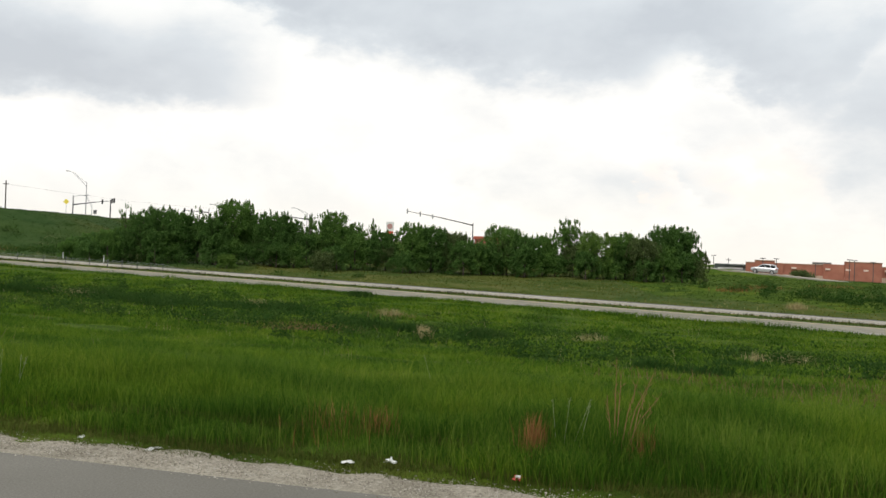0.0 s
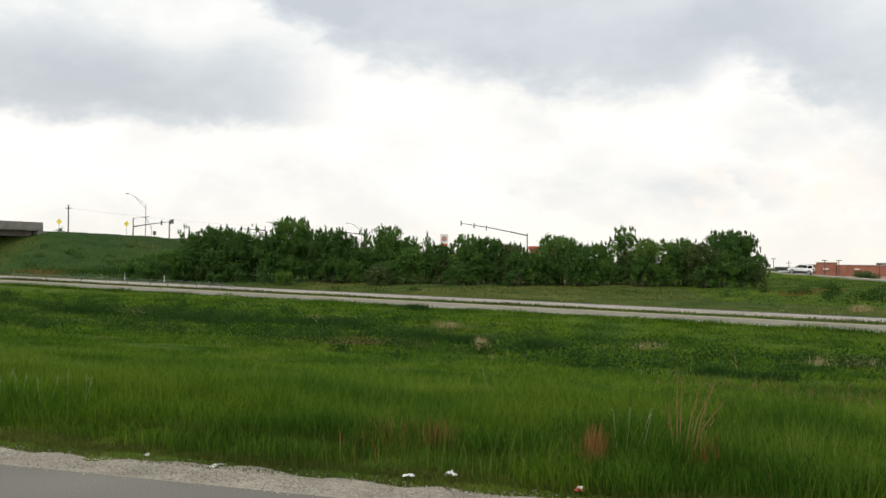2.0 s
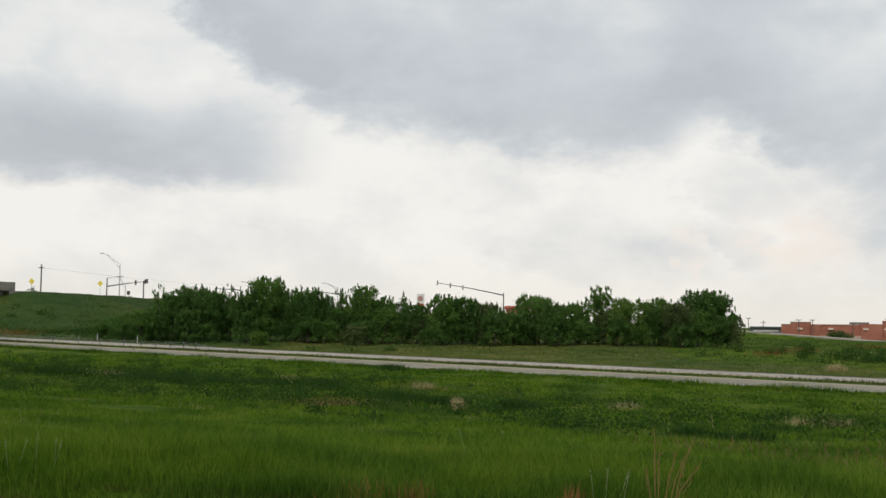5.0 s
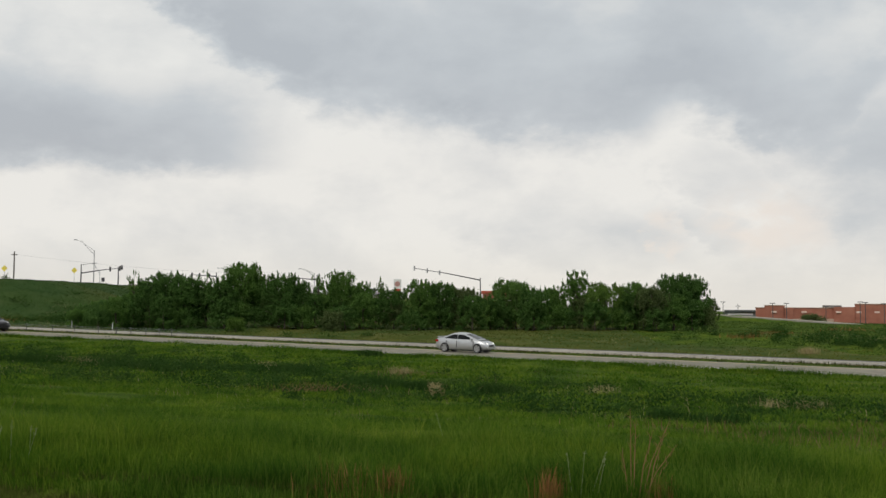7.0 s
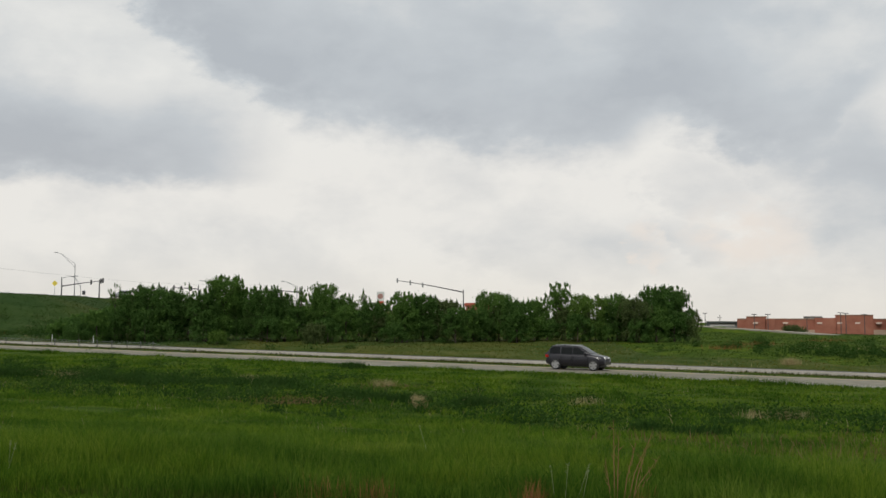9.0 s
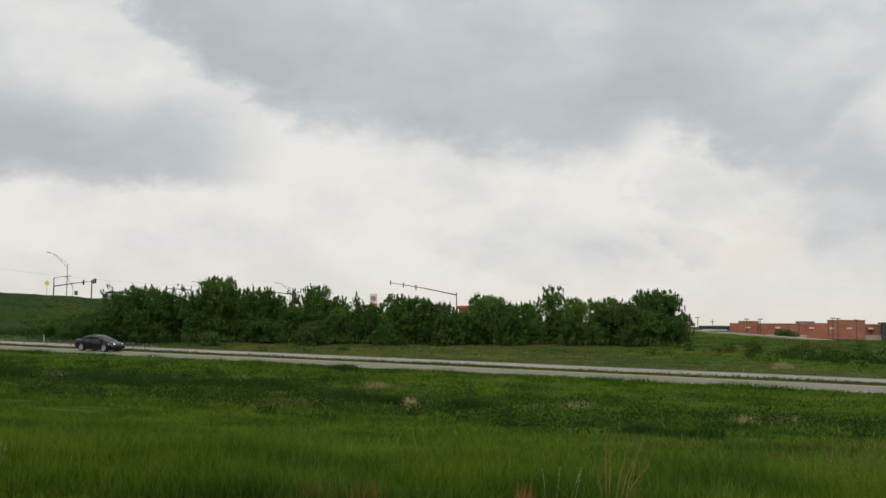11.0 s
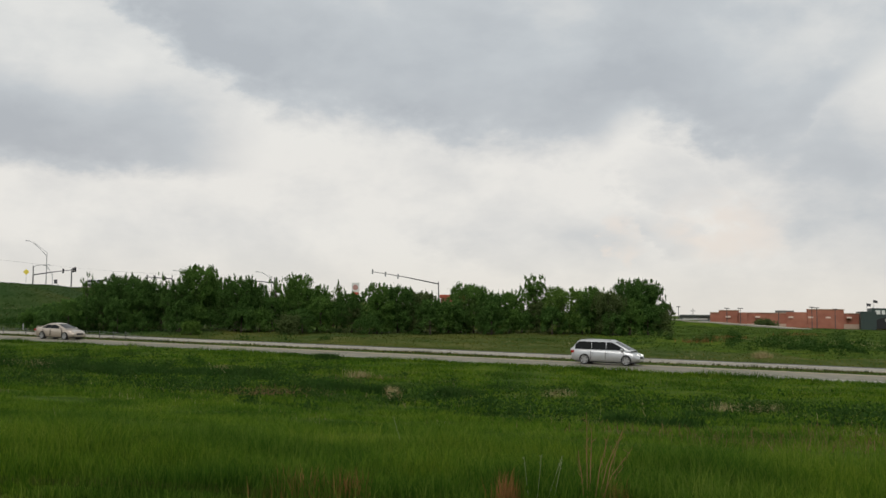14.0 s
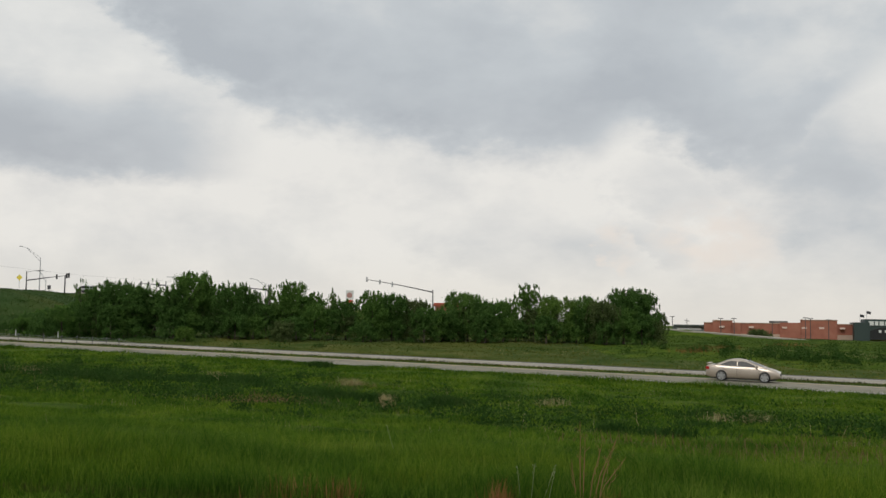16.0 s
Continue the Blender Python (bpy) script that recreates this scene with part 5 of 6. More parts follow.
def build_signals():
    mast_signal(107, 491, 181, 507, 497, (160, 181), 230, M_darkpole, "dark steel traffic signal mast on the embankment", lamp=(133, 489))
    root = new("traffic_signal")
    yy, x = 229, at_px(174, 229)
    rod_part("pole", (x, yy, ground_h(x, yy) - 0.2), (x, yy, at_h(496, yy)), 0.16, 0.13, M_darkpole, root)
    signal_head(root, x + 0.45, yy - 0.2, at_h(498, yy))
    tagged(root, "dark traffic signal pole with a single head", "traffic signal")
    davit_lamp(130, 467, 96, 447, 232)
    davit_lamp(141, 505, 127, 490, 300)
    davit_lamp(525, 506, 500, 498, 250)
    davit_lamp(378, 503, 354, 497, 260)
    for px, py, yy in ((95, 502, 205), (-31, 499, 190)):
        diamond_sign(px, py, yy)
    mast_signal(350, 505, 303, 512, 509, (307, 320, 338), 245, M_darkpole, "dark traffic signal mast behind the thicket")
    mast_signal(530, 508, 480, 518, 513, (), 245, M_darkpole, "dark traffic signal mast behind the thicket", )
    mast_signal(820, 513, 702, 517, 496, (703, 726, 748), 230, M_darkpole, "dark traffic signal mast arm above the thicket with grey heads", head_mat=M_galv)
    # small sign at the crest
    root = new("road_sign")
    x, yy = at_px(147, 215), 215
    rod_part("post", (x, yy, ground_h(x, yy) - 0.2), (x, yy, at_h(516, yy)), 0.04, 0.04, M_galv, root)
    box_part("sign_plate", (x - 0.35, x + 0.35, yy - 0.05, yy - 0.02, at_h(522, yy), at_h(515, yy)), M_darkpole, root, "dark back of a road sign")
    tagged(root, "small dark road sign on a post at the crest", "road sign")
    # wooden power pole with wires
    root = new("utility_pole")
    yy = 210
    x = at_px(-14, yy)
    M_wood = material("M_pole_wood", [(0.3, (0.05, 0.04, 0.032)), (0.7, (0.10, 0.085, 0.07))], scale=3, rough=0.9)
    rod_part("pole", (x, yy, ground_h(x, yy) - 0.3), (x, yy, at_h(468, yy)), 0.17, 0.12, M_wood, root)
    box_part("crossarm", (x - 0.6, x + 0.6, yy - 0.07, yy + 0.07, at_h(475, yy), at_h(474, yy) + 0.05), M_wood, root)
    bm = bmesh.new()
    pts = [(x + k * 5.0, yy + k * 12, at_h(474, yy) - 2.2 * math.sin(math.pi * k / 8) * 0.6) for k in range(9)]
    for p, q in zip(pts, pts[1:]):
        rod(bm, p, q, 0.012, 0.012, 4)
    part("wire", bm, M_darkpole, root, "thin sagging wire")
    tagged(root, "brown wooden utility pole with a sagging wire", "utility pole")


build_signals()


# ================= far buildings =================
def splayed(name, x0, x1, y0, y1, z0, z1, mat, root, label=""):
    """A block whose flank runs off squarely behind an oblique front."""
    bm = bmesh.new()
    vs = box(bm, x0, x1, y0, y1, z0, z1)
    for v in vs:
        if v.co.y > (y0 + y1) / 2:
            v.co.x += (y1 - y0) * 0.36
    return part(name, bm, mat, root, label)


def build_store():
    yy = 330.0
    M_brick = material("M_red_block", [(0.3, (0.32, 0.120, 0.082)), (0.5, (0.385, 0.150, 0.103)), (0.75, (0.44, 0.19, 0.133))], scale=0.35, detail=9, rough=0.9,
                       patch=[(0.3, (0.85, 0.85, 0.85)), (0.7, (1.1, 1.1, 1.1))], patch_scale=0.06)
    M_band = plain("M_pale_band", (0.50, 0.36, 0.28), 0.8)
    M_faded = plain("M_faded_panel", (0.72, 0.56, 0.48), 0.8)
    M_dark = plain("M_dark_green_cladding", (0.035, 0.055, 0.05), 0.6)
    M_unit = plain("M_roof_unit", (0.16, 0.16, 0.15), 0.7)
    root = new("store_building")

    def bx(name, p0, p1, ytop, ybot, mat, label="", front=0.0, depth=30.0, bevel=0.0):
        return splayed(name, at_px(p0, yy), at_px(p1, yy), yy - front, yy + depth, at_h(ybot, yy), at_h(ytop, yy), mat, root, label)

    bx("wall", 1305, 1700, 564, 622, M_brick, "red block wall")
    bx("wall", 1319, 1353, 560, 622, M_brick, "raised red block bay", 1.0, 8)
    bx("wall", 1353, 1368, 564, 622, M_brick, "red block pier", 1.6, 8)
    bx("wall", 1440, 1478, 562, 622, M_brick, "raised red block bay", 0.9, 8)
    bx("wall", 1478, 1543, 557, 622, M_brick, "raised red block bay", 1.2, 10)
    bx("parapet_cap", 1304, 1700, 563.0, 564.2, M_band, "pale coping", 0.2, 30.4)
    bx("parapet_cap", 1318, 1354, 559.0, 560.2, M_band, "pale coping", 1.2, 8.4)
    bx("parapet_cap", 1477, 1544, 556.0, 557.2, M_band, "pale coping", 1.4, 10.4)
    bx("rooftop_unit", 1430, 1464, 559, 565, M_unit, "grey rooftop screen", -4, 12)
    bx("rooftop_unit", 1516, 1549, 555.5, 559, M_unit, "grey rooftop unit", -12, 18)
    bx("base_course", 1305, 1700, 583, 622, M_band, "pale masonry base course", 0.3, 1.0)
    for p in (1330, 1383, 1443, 1478.5, 1510, 1548):
        bx("wall_panel", p, p + 9, 569.5, 572.5, M_faded, "small pale sign panel of plain bars", 1.5 if p in (1330,) else 1.35, 1.6)
    tagged(root, "long red block store with raised bays and pale copings", "store")
    # entrance block with its sign
    ent = new("store_entrance")
    root = ent
    bx("tower", 1562, 1590, 560, 622, M_dark, "dark green clad tower", 6, 12)
    bx("fascia", 1584, 1680, 554, 588, M_dark, "dark green clad fascia", 5, 10)
    bm = bmesh.new()
    arc = []
    for k in range(13):
        a = math.pi * k / 12
        arc.append((at_px(1632, yy) - math.cos(a) * 10.5, at_h(590, yy) + math.sin(a) * 4.2))
    F = [bm.verts.new((x, yy - 5.4, z)) for x, z in arc]
    K = [bm.verts.new((x, yy - 4.9, z)) for x, z in arc]
    bm.faces.new(F)
    for i in range(12):
        bm.faces.new((F[i], F[i + 1], K[i + 1], K[i]))
    part("entrance_arch", bm, M_black, ent, "dark arched entrance")
    wpx = [9, 6, 8, 7, 8, 8, 6]
    p = 1590
    for w_ in wpx:
        bx("sign_bar", p, p + w_, 557.5, 565, M_white, "plain white sign bar", 5.25, -5.0)
        p += w_ + 2.2
    for p, w_ in ((1607, 5), (1618, 8), (1629, 6), (1640, 9)):
        bx("sign_bar", p, p + w_, 573, 577.5, M_white, "plain white sign bar", 5.55, -5.2)
    tagged(ent, "dark green store entrance with plain white sign bars", "store entrance")
    for px, top in ((1580, 545), (1592, 539)):
        fl = new("flag_pole")
        x = at_px(px, yy)
        rod_part("pole", (x, yy - 3, at_h(566, yy)), (x, yy - 3, at_h(top, yy)), 0.07, 0.05, M_galv, fl)
        bm = bmesh.new()
        for j in range(5):
            for s_ in (0, 1):
                bm.verts.new((x + 0.05 + j * 0.35, yy - 3 + 0.12 * math.sin(j * 1.5), at_h(top, yy) - 0.05 - s_ * 0.9 - j * 0.06))
        bm.verts.ensure_lookup_table()
        for j in range(4):
            bm.faces.new([bm.verts[i] for i in (2 * j, 2 * j + 2, 2 * j + 3, 2 * j + 1)])
        fo = part("flag", bm, M_darkpole, fl, "small dark flag")
        md = fo.modifiers.new("thick", "SOLIDIFY")
        md.thickness = 0.02
        tagged(fl, "flag pole with a small dark flag on the store", "flag", "flags over the store")
    # low grey building beside
    lo = new("low_building")
    M_grey = plain("M_grey_wall", (0.17, 0.19, 0.19), 0.8)
    M_roofg = plain("M_grey_roof", (0.08, 0.095, 0.09), 0.7)
    y2 = 360
    splayed("wall", at_px(1250, y2), at_px(1306, y2), y2, y2 + 25, at_h(610, y2), at_h(571, y2), M_grey, lo, "grey wall")
    splayed("roof", at_px(1249, y2), at_px(1306.5, y2), y2 - 0.8, y2 + 26, at_h(571, y2), at_h(568, y2), M_roofg, lo, "dark flat roof edge")
    box_part("window_band", (at_px(1256, y2), at_px(1300, y2), y2 - 0.1, y2 + 0.2, at_h(577, y2), at_h(574, y2)), M_white, lo, "pale band")
    tagged(lo, "low grey building with a dark flat roof", "building")
    # red-roofed building behind the thicket
    rb = new("red_building")
    y3 = 290
    box_part("wall", (at_px(826, y3), at_px(868, y3), y3, y3 + 14, at_h(575, y3), at_h(541, y3)), M_brick, rb, "red block wall")
    box_part("roof", (at_px(823, y3), at_px(871, y3), y3 - 0.6, y3 + 14.6, at_h(541, y3), at_h(536, y3)), plain("M_red_fascia", (0.42, 0.09, 0.05), 0.6), rb, "red fascia")
    tagged(rb, "small red building with a flat fascia beyond the thicket", "building")
    # pole sign
    ps = new("pole_sign")
    y4 = 280
    xc = at_px(673, y4)
    rod_part("pole", (xc, y4, ground_h(xc, y4) - 0.3), (xc, y4, at_h(520, y4)), 0.22, 0.2, M_galv, ps)
    box_part("sign_box", (at_px(666.5, y4), at_px(680, y4), y4 - 0.4, y4 - 0.05, at_h(533, y4), at_h(516, y4)), M_white, ps, "white sign box", 0.04)
    M_signred = plain("M_sign_red", (0.62, 0.05, 0.03), 0.5)
    bm = bmesh.new()
    bmesh.ops.create_cone(bm, cap_ends=True, segments=24, radius1=0.75, radius2=0.75, depth=0.08, matrix=Matrix.Translation((xc, y4 - 0.43, at_h(524.5, y4))) @ Matrix.Rotation(math.pi / 2, 4, "X"))
    part("emblem", bm, plain("M_emblem", (0.45, 0.25, 0.22), 0.5), ps, "plain round dull-red emblem")
    box_part("sign_box", (at_px(668, y4), at_px(679, y4), y4 - 0.4, y4 - 0.05, at_h(538, y4), at_h(533.2, y4)), M_signred, ps, "red sign box")
    tagged(ps, "tall pole sign with white and red boxes", "sign")
    # car park lamps
    lamps = [(1248, 554, 345, 1), (1335, 556, 300, 1), (1359, 556, 300, 1), (1428, 562, 310, 1), (1488, 553, 300, 2), (1497, 554, 300, 2), (1530, 556, 300, 1), (1274, 557, 380, 0)]
    for px, top, yl, heads in lamps:
        lp = new("car_park_lamp" if heads else "utility_pole")
        x = at_px(px, yl)
        zt = at_h(top, yl)
        rod_part("pole", (x, yl, ground_h(x, yl) - 0.3), (x, yl, zt), 0.14, 0.1, M_darkpole, lp)
        if heads:
            for sg in ((-1, 1) if heads == 2 else (1, -1)):
                box_part("lamp_head", (x + (0.1 if sg > 0 else -0.75), x + (0.75 if sg > 0 else -0.1), yl - 0.25, yl + 0.25, zt - 0.1, zt + 0.12), M_darkpole, lp, "flat lamp head", 0.03)
            tagged(lp, "tall dark car park lamp with flat heads", "lamp post", "car park lamps by the store")
        else:
            box_part("crossarm", (x - 0.9, x + 0.9, yl - 0.08, yl + 0.08, zt - 1.0, zt - 0.8), M_darkpole, lp)
            tagged(lp, "distant dark utility pole with a crossarm", "utility pole")
    tree("shrub", at_px(1405, 200), 200, at_h(575, 200) - ground_h(at_px(1405, 200), 200), 5.6, 611, 3, 1.0, low=0.02, label="dull grey-green bush beyond the ramp", category="shrub", crown_top=0.35)


build_store()


# ================= small things by the roads =================
def build_roadside():
    # cable barrier posts in the median
    first = None
    for px in (12, 59, 98, 141, 173, 199, 226, 250, 272):
        x, y = on_w(px, 71.2)
        z = float(lane_z(uw(x, y)[0]))
        m = pose(x, y, z - 0.15, 0, 0, -26)
        if first is None:
            first = new("barrier_post")
            first.matrix_basis = m
            box_part("post", (-0.03, 0.03, -0.025, 0.025, 0, 0.85), M_darkpole, first, "slim steel post", 0.006)
            box_part("cap", (-0.035, 0.035, -0.03, 0.03, 0.85, 0.88), M_galv, first, "steel cap")
            tagged(first, "slim dark steel cable barrier post in the median", "barrier post", "barrier posts in the median")
        else:
            copy_thing(first, m)
    cb = new("cable_barrier")
    for h in (0.5, 0.64, 0.78):
        bm = bmesh.new()
        pts = []
        for px in (-120, 12, 98, 173, 226, 272):
            x, y = on_w(px, 71.13)
            pts.append((x, y, float(lane_z(uw(x, y)[0])) - 0.15 + h))
        u_end = xy(uw(pts[-1][0], pts[-1][1])[0] + 6, 71.13)
        pts.append((u_end[0], u_end[1], pts[-1][2] - h - 0.1))
        for p, q in zip(pts, pts[1:]):
            rod(bm, p, q, 0.009, 0.009, 5)
        part("cable", bm, M_galv, cb, "taut steel cable")
    tagged(cb, "three-strand steel cable barrier in the median", "barrier")
    # white delineators behind the far carriageway
    d0 = None
    for px in (93, 166):
        x, y = on_w(px, 83.5)
        m = pose(x, y, ground_h(x, y) - 0.1)
        if d0 is None:
            d0 = new("delineator_post")
            d0.matrix_basis = m
            box_part("post", (-0.035, 0.035, -0.02, 0.02, 0, 1.0), M_white, d0, "white flexible post", 0.01)
            box_part("reflector", (-0.04, 0.04, -0.028, -0.021, 0.82, 0.94), M_galv, d0, "small reflector")
            tagged(d0, "white roadside delineator post in the grass", "delineator", "delineators behind the highway")
        else:
            copy_thing(d0, m)

    # grass clumps, stalks and seed heads that stand out
    def clump(name, x, y, n, spread, h, wd, mat, seed, label, category, lean=0.35):
        rng = np.random.default_rng(seed)
        cx, cy = rng.normal(0, spread, n), rng.normal(0, spread, n)
        o = blades_at(name, x + cx, y + cy, h, wd, mat, rng, lean=lean)
        tagged(o, label, category, kind="stuff")

    clump("dry_grass_clump", -1.0, 40.4, 340, 0.13, 0.52, 0.022, M_dry, 50, "pale straw-coloured grass clump in the field", "grass clump", 0.4)
    clump("dry_grass_clump", 29.6, 85.3, 300, 0.36, 0.55, 0.03, M_dry, 51, "pale straw-coloured grass clump behind the highway", "grass clump")
    for i, (x, y) in enumerate(((-24.5, 60.5), (-22.6, 60.0), (-21.6, 58.6), (-3.1, 52.5), (11.8, 37.9), (12.9, 37.6), (-11.0, 56.0), (6.2, 44.0))):
        clump("dry_grass_clump", x, y, 170, 0.36, 0.40, 0.016, M_dry, 60 + i, "thin dry grass clump among green weeds", "grass clump")
    for i, (x, y, n, s) in enumerate(((0.71, 8.0, 260, 0.045), (-0.98, 8.5, 120, 0.18), (-0.56, 8.45, 90, 0.08), (1.58, 7.95, 70, 0.07))):
        clump("dock_weed", x, y, n, s, 0.26 if i else 0.30, 0.006, M_rust, 80 + i, "rust-red upright dock weed at the grass edge", "weed", 0.18)
    for i, (x, y, s, n) in enumerate(((-5.9, 41.4, 1.0, 1000), (7.1, 17.7, 1.3, 130), (9.0, 19.0, 1.4, 130), (10.5, 24.0, 1.6, 150), (-3.0, 52.0, 1.0, 250), (4.6, 19.5, 1.0, 140))):
        clump("dead_weed_patch", x, y, n, s, 0.24, 0.014 if y < 40 else 0.020, M_russet, 90 + i, "reddish-brown patch of dead weeds", "weed patch", 0.5)
    for i, (x, y, s) in enumerate(((-25.9, 60.2, 1.2), (-21.1, 59.1, 1.3), (-15.2, 54.7, 1.4), (-12.3, 54.6, 1.2), (-9.2, 53.6, 1.3), (-3.4, 44.5, 1.1), (-1.6, 43.6, 1.0), (5.8, 28.4, 0.5),
                                   (6.4, 25.6, 0.7), (-18.0, 57.0, 1.2), (1.5, 42.0, 0.9), (9.5, 33.0, 0.8))):
        clump("weed_clump", x, y, 800 if y > 40 else 320, s * 0.6, 0.42 if y > 40 else 0.3, 0.045, M_weed, 110 + i, "dark green leafy weed clump in the ditch", "weed clump", 0.8)
    rng = np.random.default_rng(163)
    lumps = [(x + rng.normal(0, s_ * 1.5), y + rng.normal(0, s_ * 1.5), rng.uniform(0.5, 1.3))
             for x, y, s_ in ((32.0, 97.0, 1.6), (36.0, 95.0, 1.8), (40.0, 93.0, 1.6), (45.0, 96.0, 1.8), (31.0, 104.0, 1.2), (44.0, 104.0, 1.6)) for k in range(9)]
    mounds("weeds", lumps, rng, M_weed, "dark green leafy weed mounds on the highway bank", 0.09, 170)
    for i, (x, y, s_) in enumerate(((29.0, 103.0, 1.0), (49.0, 128.0, 1.6), (34.0, 110.0, 1.2), (-63.0, 131.0, 1.6), (-66.0, 134.0, 1.6), (-60.0, 128.0, 1.4))):
        clump("dead_weed_patch", x, y, 130, s_, 0.5, 0.04, M_rust, 180 + i, "reddish-brown patch of dead weeds on the bank", "weed patch", 0.6)
    clump("weed_clump", -6.2, 68.0, 500, 0.45, 0.45, 0.05, M_weed, 140, "dark green weed clump at the highway edge", "weed clump", 0.8)
    # tall tan stalks
    rng = np.random.default_rng(33)
    st = new("dry_stalks")
    fx, fy = 1.38, 8.0
    gz = ground_h(fx, fy)
    st.location = (fx, fy, gz)
    for k, (ox, lx, ly, h) in enumerate(((-0.02, 0.00, 0.02, 0.78), (0.0, 0.02, 0.0, 0.68), (0.03, 0.13, 0.03, 0.60), (0.05, 0.22, -0.02, 0.66), (0.06, 0.30, 0.05, 0.50), (-0.04, -0.05, 0.0, 0.45), (0.1, 0.16, 0.0, 0.62))):
        bm = bmesh.new()
        rod(bm, (ox, 0, 0), (ox + lx * 0.4, ly * 0.4, h * 0.55), 0.0045, 0.0038, 5)
        rod(bm, (ox + lx * 0.4, ly * 0.4, h * 0.55), (ox + lx, ly, h), 0.0038, 0.0015, 5)
        for j in range(5):
            f = 0.5 + 0.1 * j
            p = Vector((ox + lx * f, ly * f, h * f))
            rod(bm, p, p + Vector((rng.uniform(-0.05, 0.05), rng.uniform(-0.04, 0.04), rng.uniform(0.03, 0.09))), 0.003, 0.001, 4)
        part("stalk", bm, M_tan, st, "thin tan dead stalk")
    tagged(st, "tall thin tan dead stalks at the grass edge", "dead plant")
    # pale seed heads
    for i, (x, y) in enumerate(((0.98, 8.2), (1.06, 8.25), (0.93, 8.3), (1.10, 8.15), (-4.5, 10.0), (-4.75, 10.1), (-4.3, 9.9), (-5.0, 10.0), (-5.3, 10.2), (-4.62, 9.7), (-4.9, 9.8), (-5.15, 9.9), (-4.4, 10.2), (-5.45, 10.0), (-0.2, 13.4))):
        r2 = np.random.default_rng(200 + i)
        gz = ground_h(x, y)
        sd = new("seed_grass")
        sd.location = (x, y, gz)
        lx, h = r2.uniform(-0.14, 0.14), r2.uniform(0.32, 0.46)
        rod_part("stem", (0, 0, 0), (lx, 0, h), 0.003, 0.0015, M_seed, sd, sides=4)
        bm = bmesh.new()
        for j in range(9):
            f = 0.80 + 0.20 * j / 9
            p = Vector((lx * f, 0, h * f))
            e = p + Vector((r2.uniform(-0.018, 0.018), r2.uniform(-0.012, 0.012), r2.uniform(-0.01, 0.03)))
            rod(bm, p, e, 0.001, 0.0022, 4)
        part("seed_head", bm, M_seed, sd, "pale drooping seed head")
        tagged(sd, "wild grass with a pale seed head", "grass", "seed grasses at the roadside")
    # litter on the verge
    M_card = plain("M_litter_red", (0.45, 0.06, 0.04), 0.6)

    def litter(x, y, sx, sy, h, mat, seed, label, top=None):
        r3 = np.random.default_rng(seed)
        bm = bmesh.new()
        g = 7
        vs = [[bm.verts.new(((i / (g - 1) - 0.5) * sx, (j / (g - 1) - 0.5) * sy, 0.01 + h * r3.random() * (1 - abs(i / 3 - 1) ** 2 * 0.6))) for j in range(g)] for i in range(g)]
        for i in range(g - 1):
            for j in range(g - 1):
                bm.faces.new((vs[i][j], vs[i + 1][j], vs[i + 1][j + 1], vs[i][j + 1]))
        root = new("litter")
        root.location = (x, y, max(ground_h(x, y), -0.03))
        root.rotation_euler = (0, 0, r3.uniform(0, 3))
        p = part("wrapper", bm, mat, root)
        md = p.modifiers.new("thick", "SOLIDIFY")
        md.thickness = 0.004
        if top:
            bm = bmesh.new()
            box(bm, -sx * 0.3, sx * 0.1, -sy * 0.3, sy * 0.3, h * 0.6, h * 1.1, 0.006)
            part("scrap", bm, top, root, "white paper scrap")
        tagged(root, label, "litter", "litter on the verge")

    litter(-0.41, 7.74, 0.09, 0.06, 0.05, M_white, 1, "crumpled white paper scrap on the gravel")
    litter(-0.74, 7.70, 0.10, 0.05, 0.02, M_white, 2, "flat white paper scrap on the gravel")
    litter(0.56, 7.36, 0.11, 0.07, 0.035, M_card, 3, "crushed red and white carton on the gravel", M_white)
    litter(-2.35, 8.05, 0.16, 0.05, 0.02, M_white, 4, "torn white paper strip on the gravel")
    litter(-3.05, 8.35, 0.06, 0.05, 0.04, M_white, 5, "small white scrap in the grass")


build_roadside()


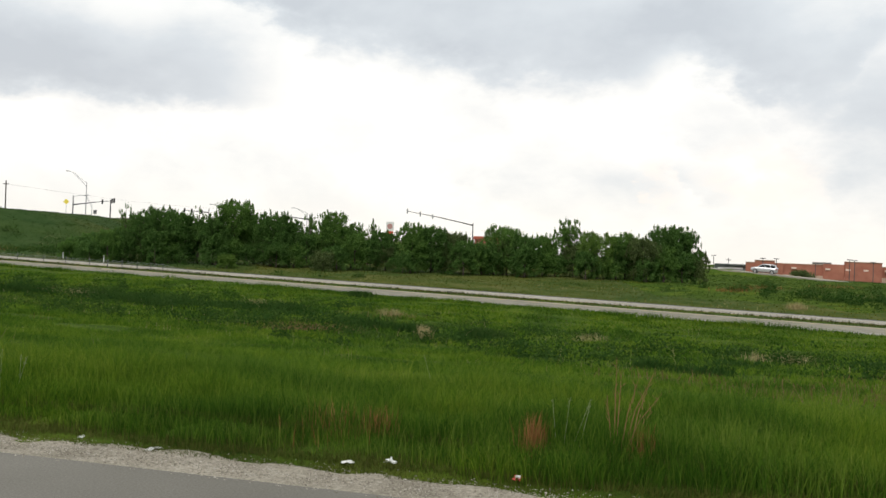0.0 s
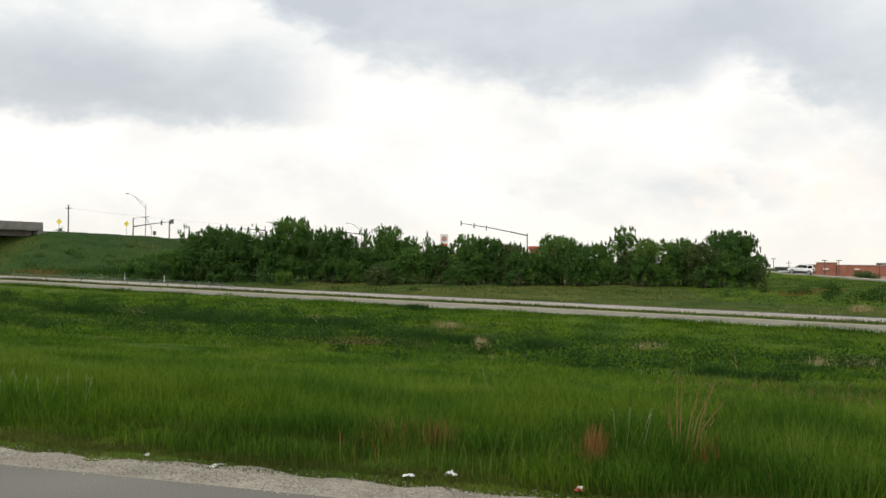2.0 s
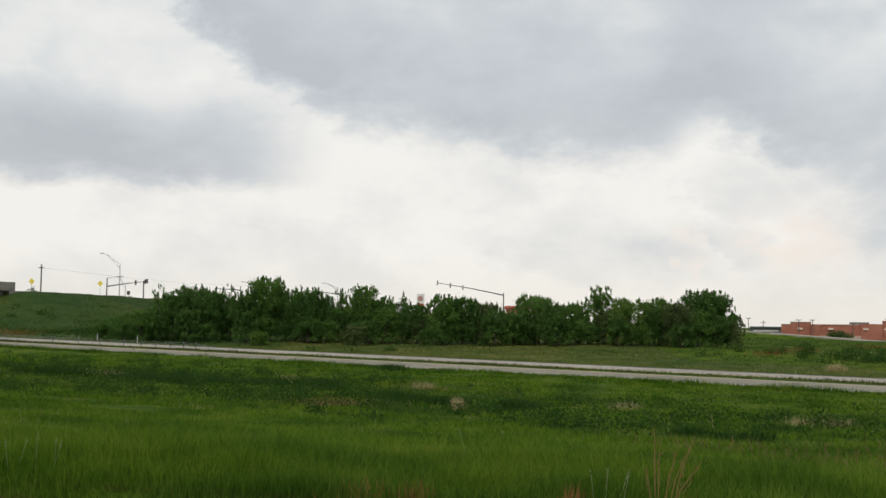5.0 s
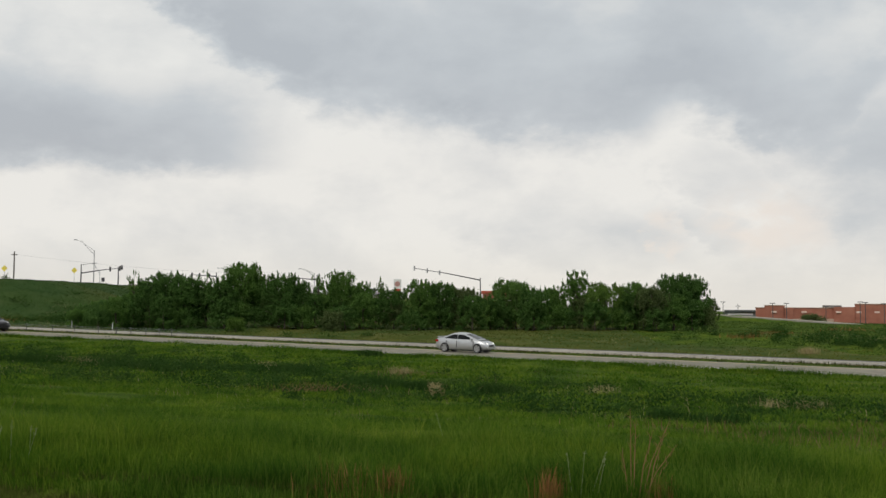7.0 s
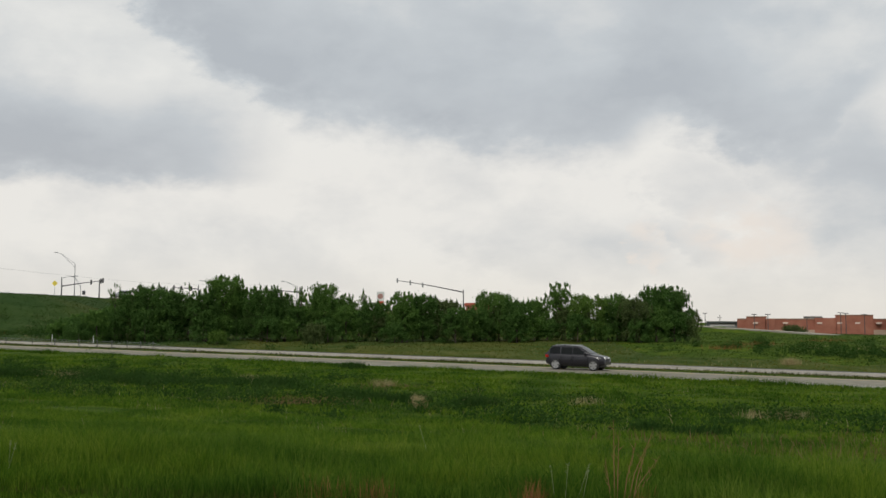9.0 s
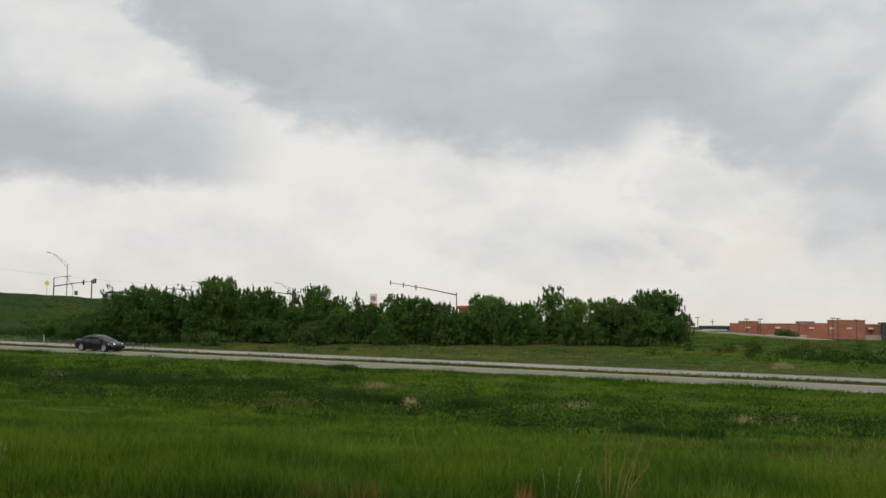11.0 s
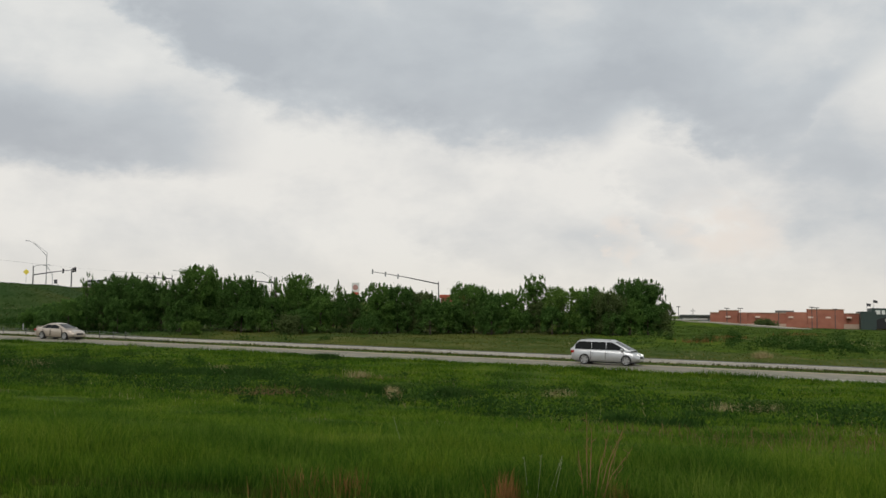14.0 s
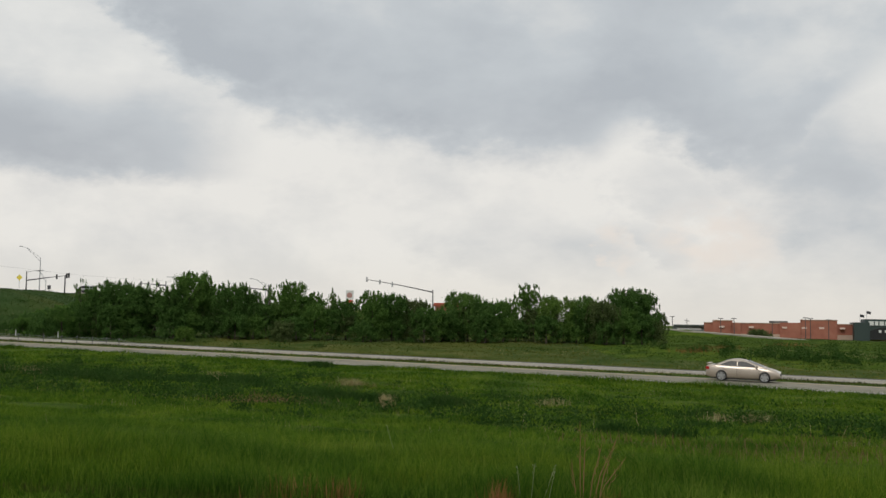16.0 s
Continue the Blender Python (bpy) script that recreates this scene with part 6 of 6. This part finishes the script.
# ================= movement =================
def motions():
    heading = math.degrees(math.atan2(UY, UX))
    grade = math.degrees(math.atan(-LANE_FALL))
    ticks = [i * 0.5 for i in range(32)] + [15.9, 16.0]

    def drive(car, speed, start, r, w=67.38):
        def put(t):
            u = start + speed * t
            x, y = xy(u, w)
            return pose(x, y, float(lane_z(u)) + 0.004, 0, grade if -260 < u < 200 else 0, heading)

        walk(car, [(t, put(t)) for t in ticks])
        roll_wheels(car, speed, -start / speed, r)

    def roll_wheels(car, speed, t_mid, r):
        # a wheel turns about half round each thirtieth of a second; with five spokes alike that shows as this much
        per = math.degrees(speed / FPS / r) % 72.0
        if per > 36:
            per -= 72.0
        lo, hi = max(0, int((t_mid - 3.5) * FPS)), min(16 * FPS, int((t_mid + 2.5) * FPS))
        spans = [0] + [k for k in range(lo, hi + 1, 2) if k not in (0, 16 * FPS)] + [16 * FPS]
        for ob in [o for o in car.children if o.name.startswith("wheel") and "arch" not in o.name]:
            p = ob.location.copy()
            rows, turn, last = [], 0.0, None
            for k in spans:
                if last is not None and lo <= last and k <= hi:
                    turn += per * (k - last)
                rows.append((k / FPS, pose(p.x, p.y, p.z, 0, turn, 0)))
                last = k
            walk(ob, rows)

    drive(silver_sedan, 30.87, -248.5, 0.325)
    drive(slate_suv, 31.17, -302.85, 0.355)
    drive(black_sedan, 31.69, -414.93, 0.325)
    drive(silver_van, 30.07, -439.25, 0.335)
    drive(champagne_sedan, 29.91, -487.38, 0.325)

    # up the ramp, away from the highway
    cum = [0.0]
    for a, b in zip(RAMP[::-1], RAMP[::-1][1:]):
        cum.append(cum[-1] + math.hypot(b[0] - a[0], b[1] - a[1]))
    k0 = cum[3]      # distance at the ramp's third bend, counted from its foot

    def climb(car, at_t, at_k, speed, r):
        def put(t):
            s = max(1.0, min(cum[-1] - 1.0, k0 - at_k + speed * (t - at_t)))
            i = max(j for j in range(len(cum) - 1) if cum[j] <= s)
            f = (s - cum[i]) / (cum[i + 1] - cum[i])
            a, b = RAMP[::-1][i], RAMP[::-1][i + 1]
            p = a + (b - a) * f
            hd = math.degrees(math.atan2(b[1] - a[1], b[0] - a[0]))
            up = math.degrees(math.atan2(b[2] - a[2], math.hypot(b[0] - a[0], b[1] - a[1])))
            nx, ny = math.sin(math.radians(hd)), -math.cos(math.radians(hd))
            return pose(p[0] - nx * 1.6, p[1] - ny * 1.6, p[2] + 0.035, 0, -up, hd)

        walk(car, [(t, put(t)) for t in [0.0, 0.1, 0.25] + ticks[1:]])
        roll_wheels(car, speed, at_t, r)

    climb(ramp_silver, 0.0, 10.4, 15.6, 0.355)
    climb(ramp_white, 1.5, 13.9, 15.0, 0.355)


motions()
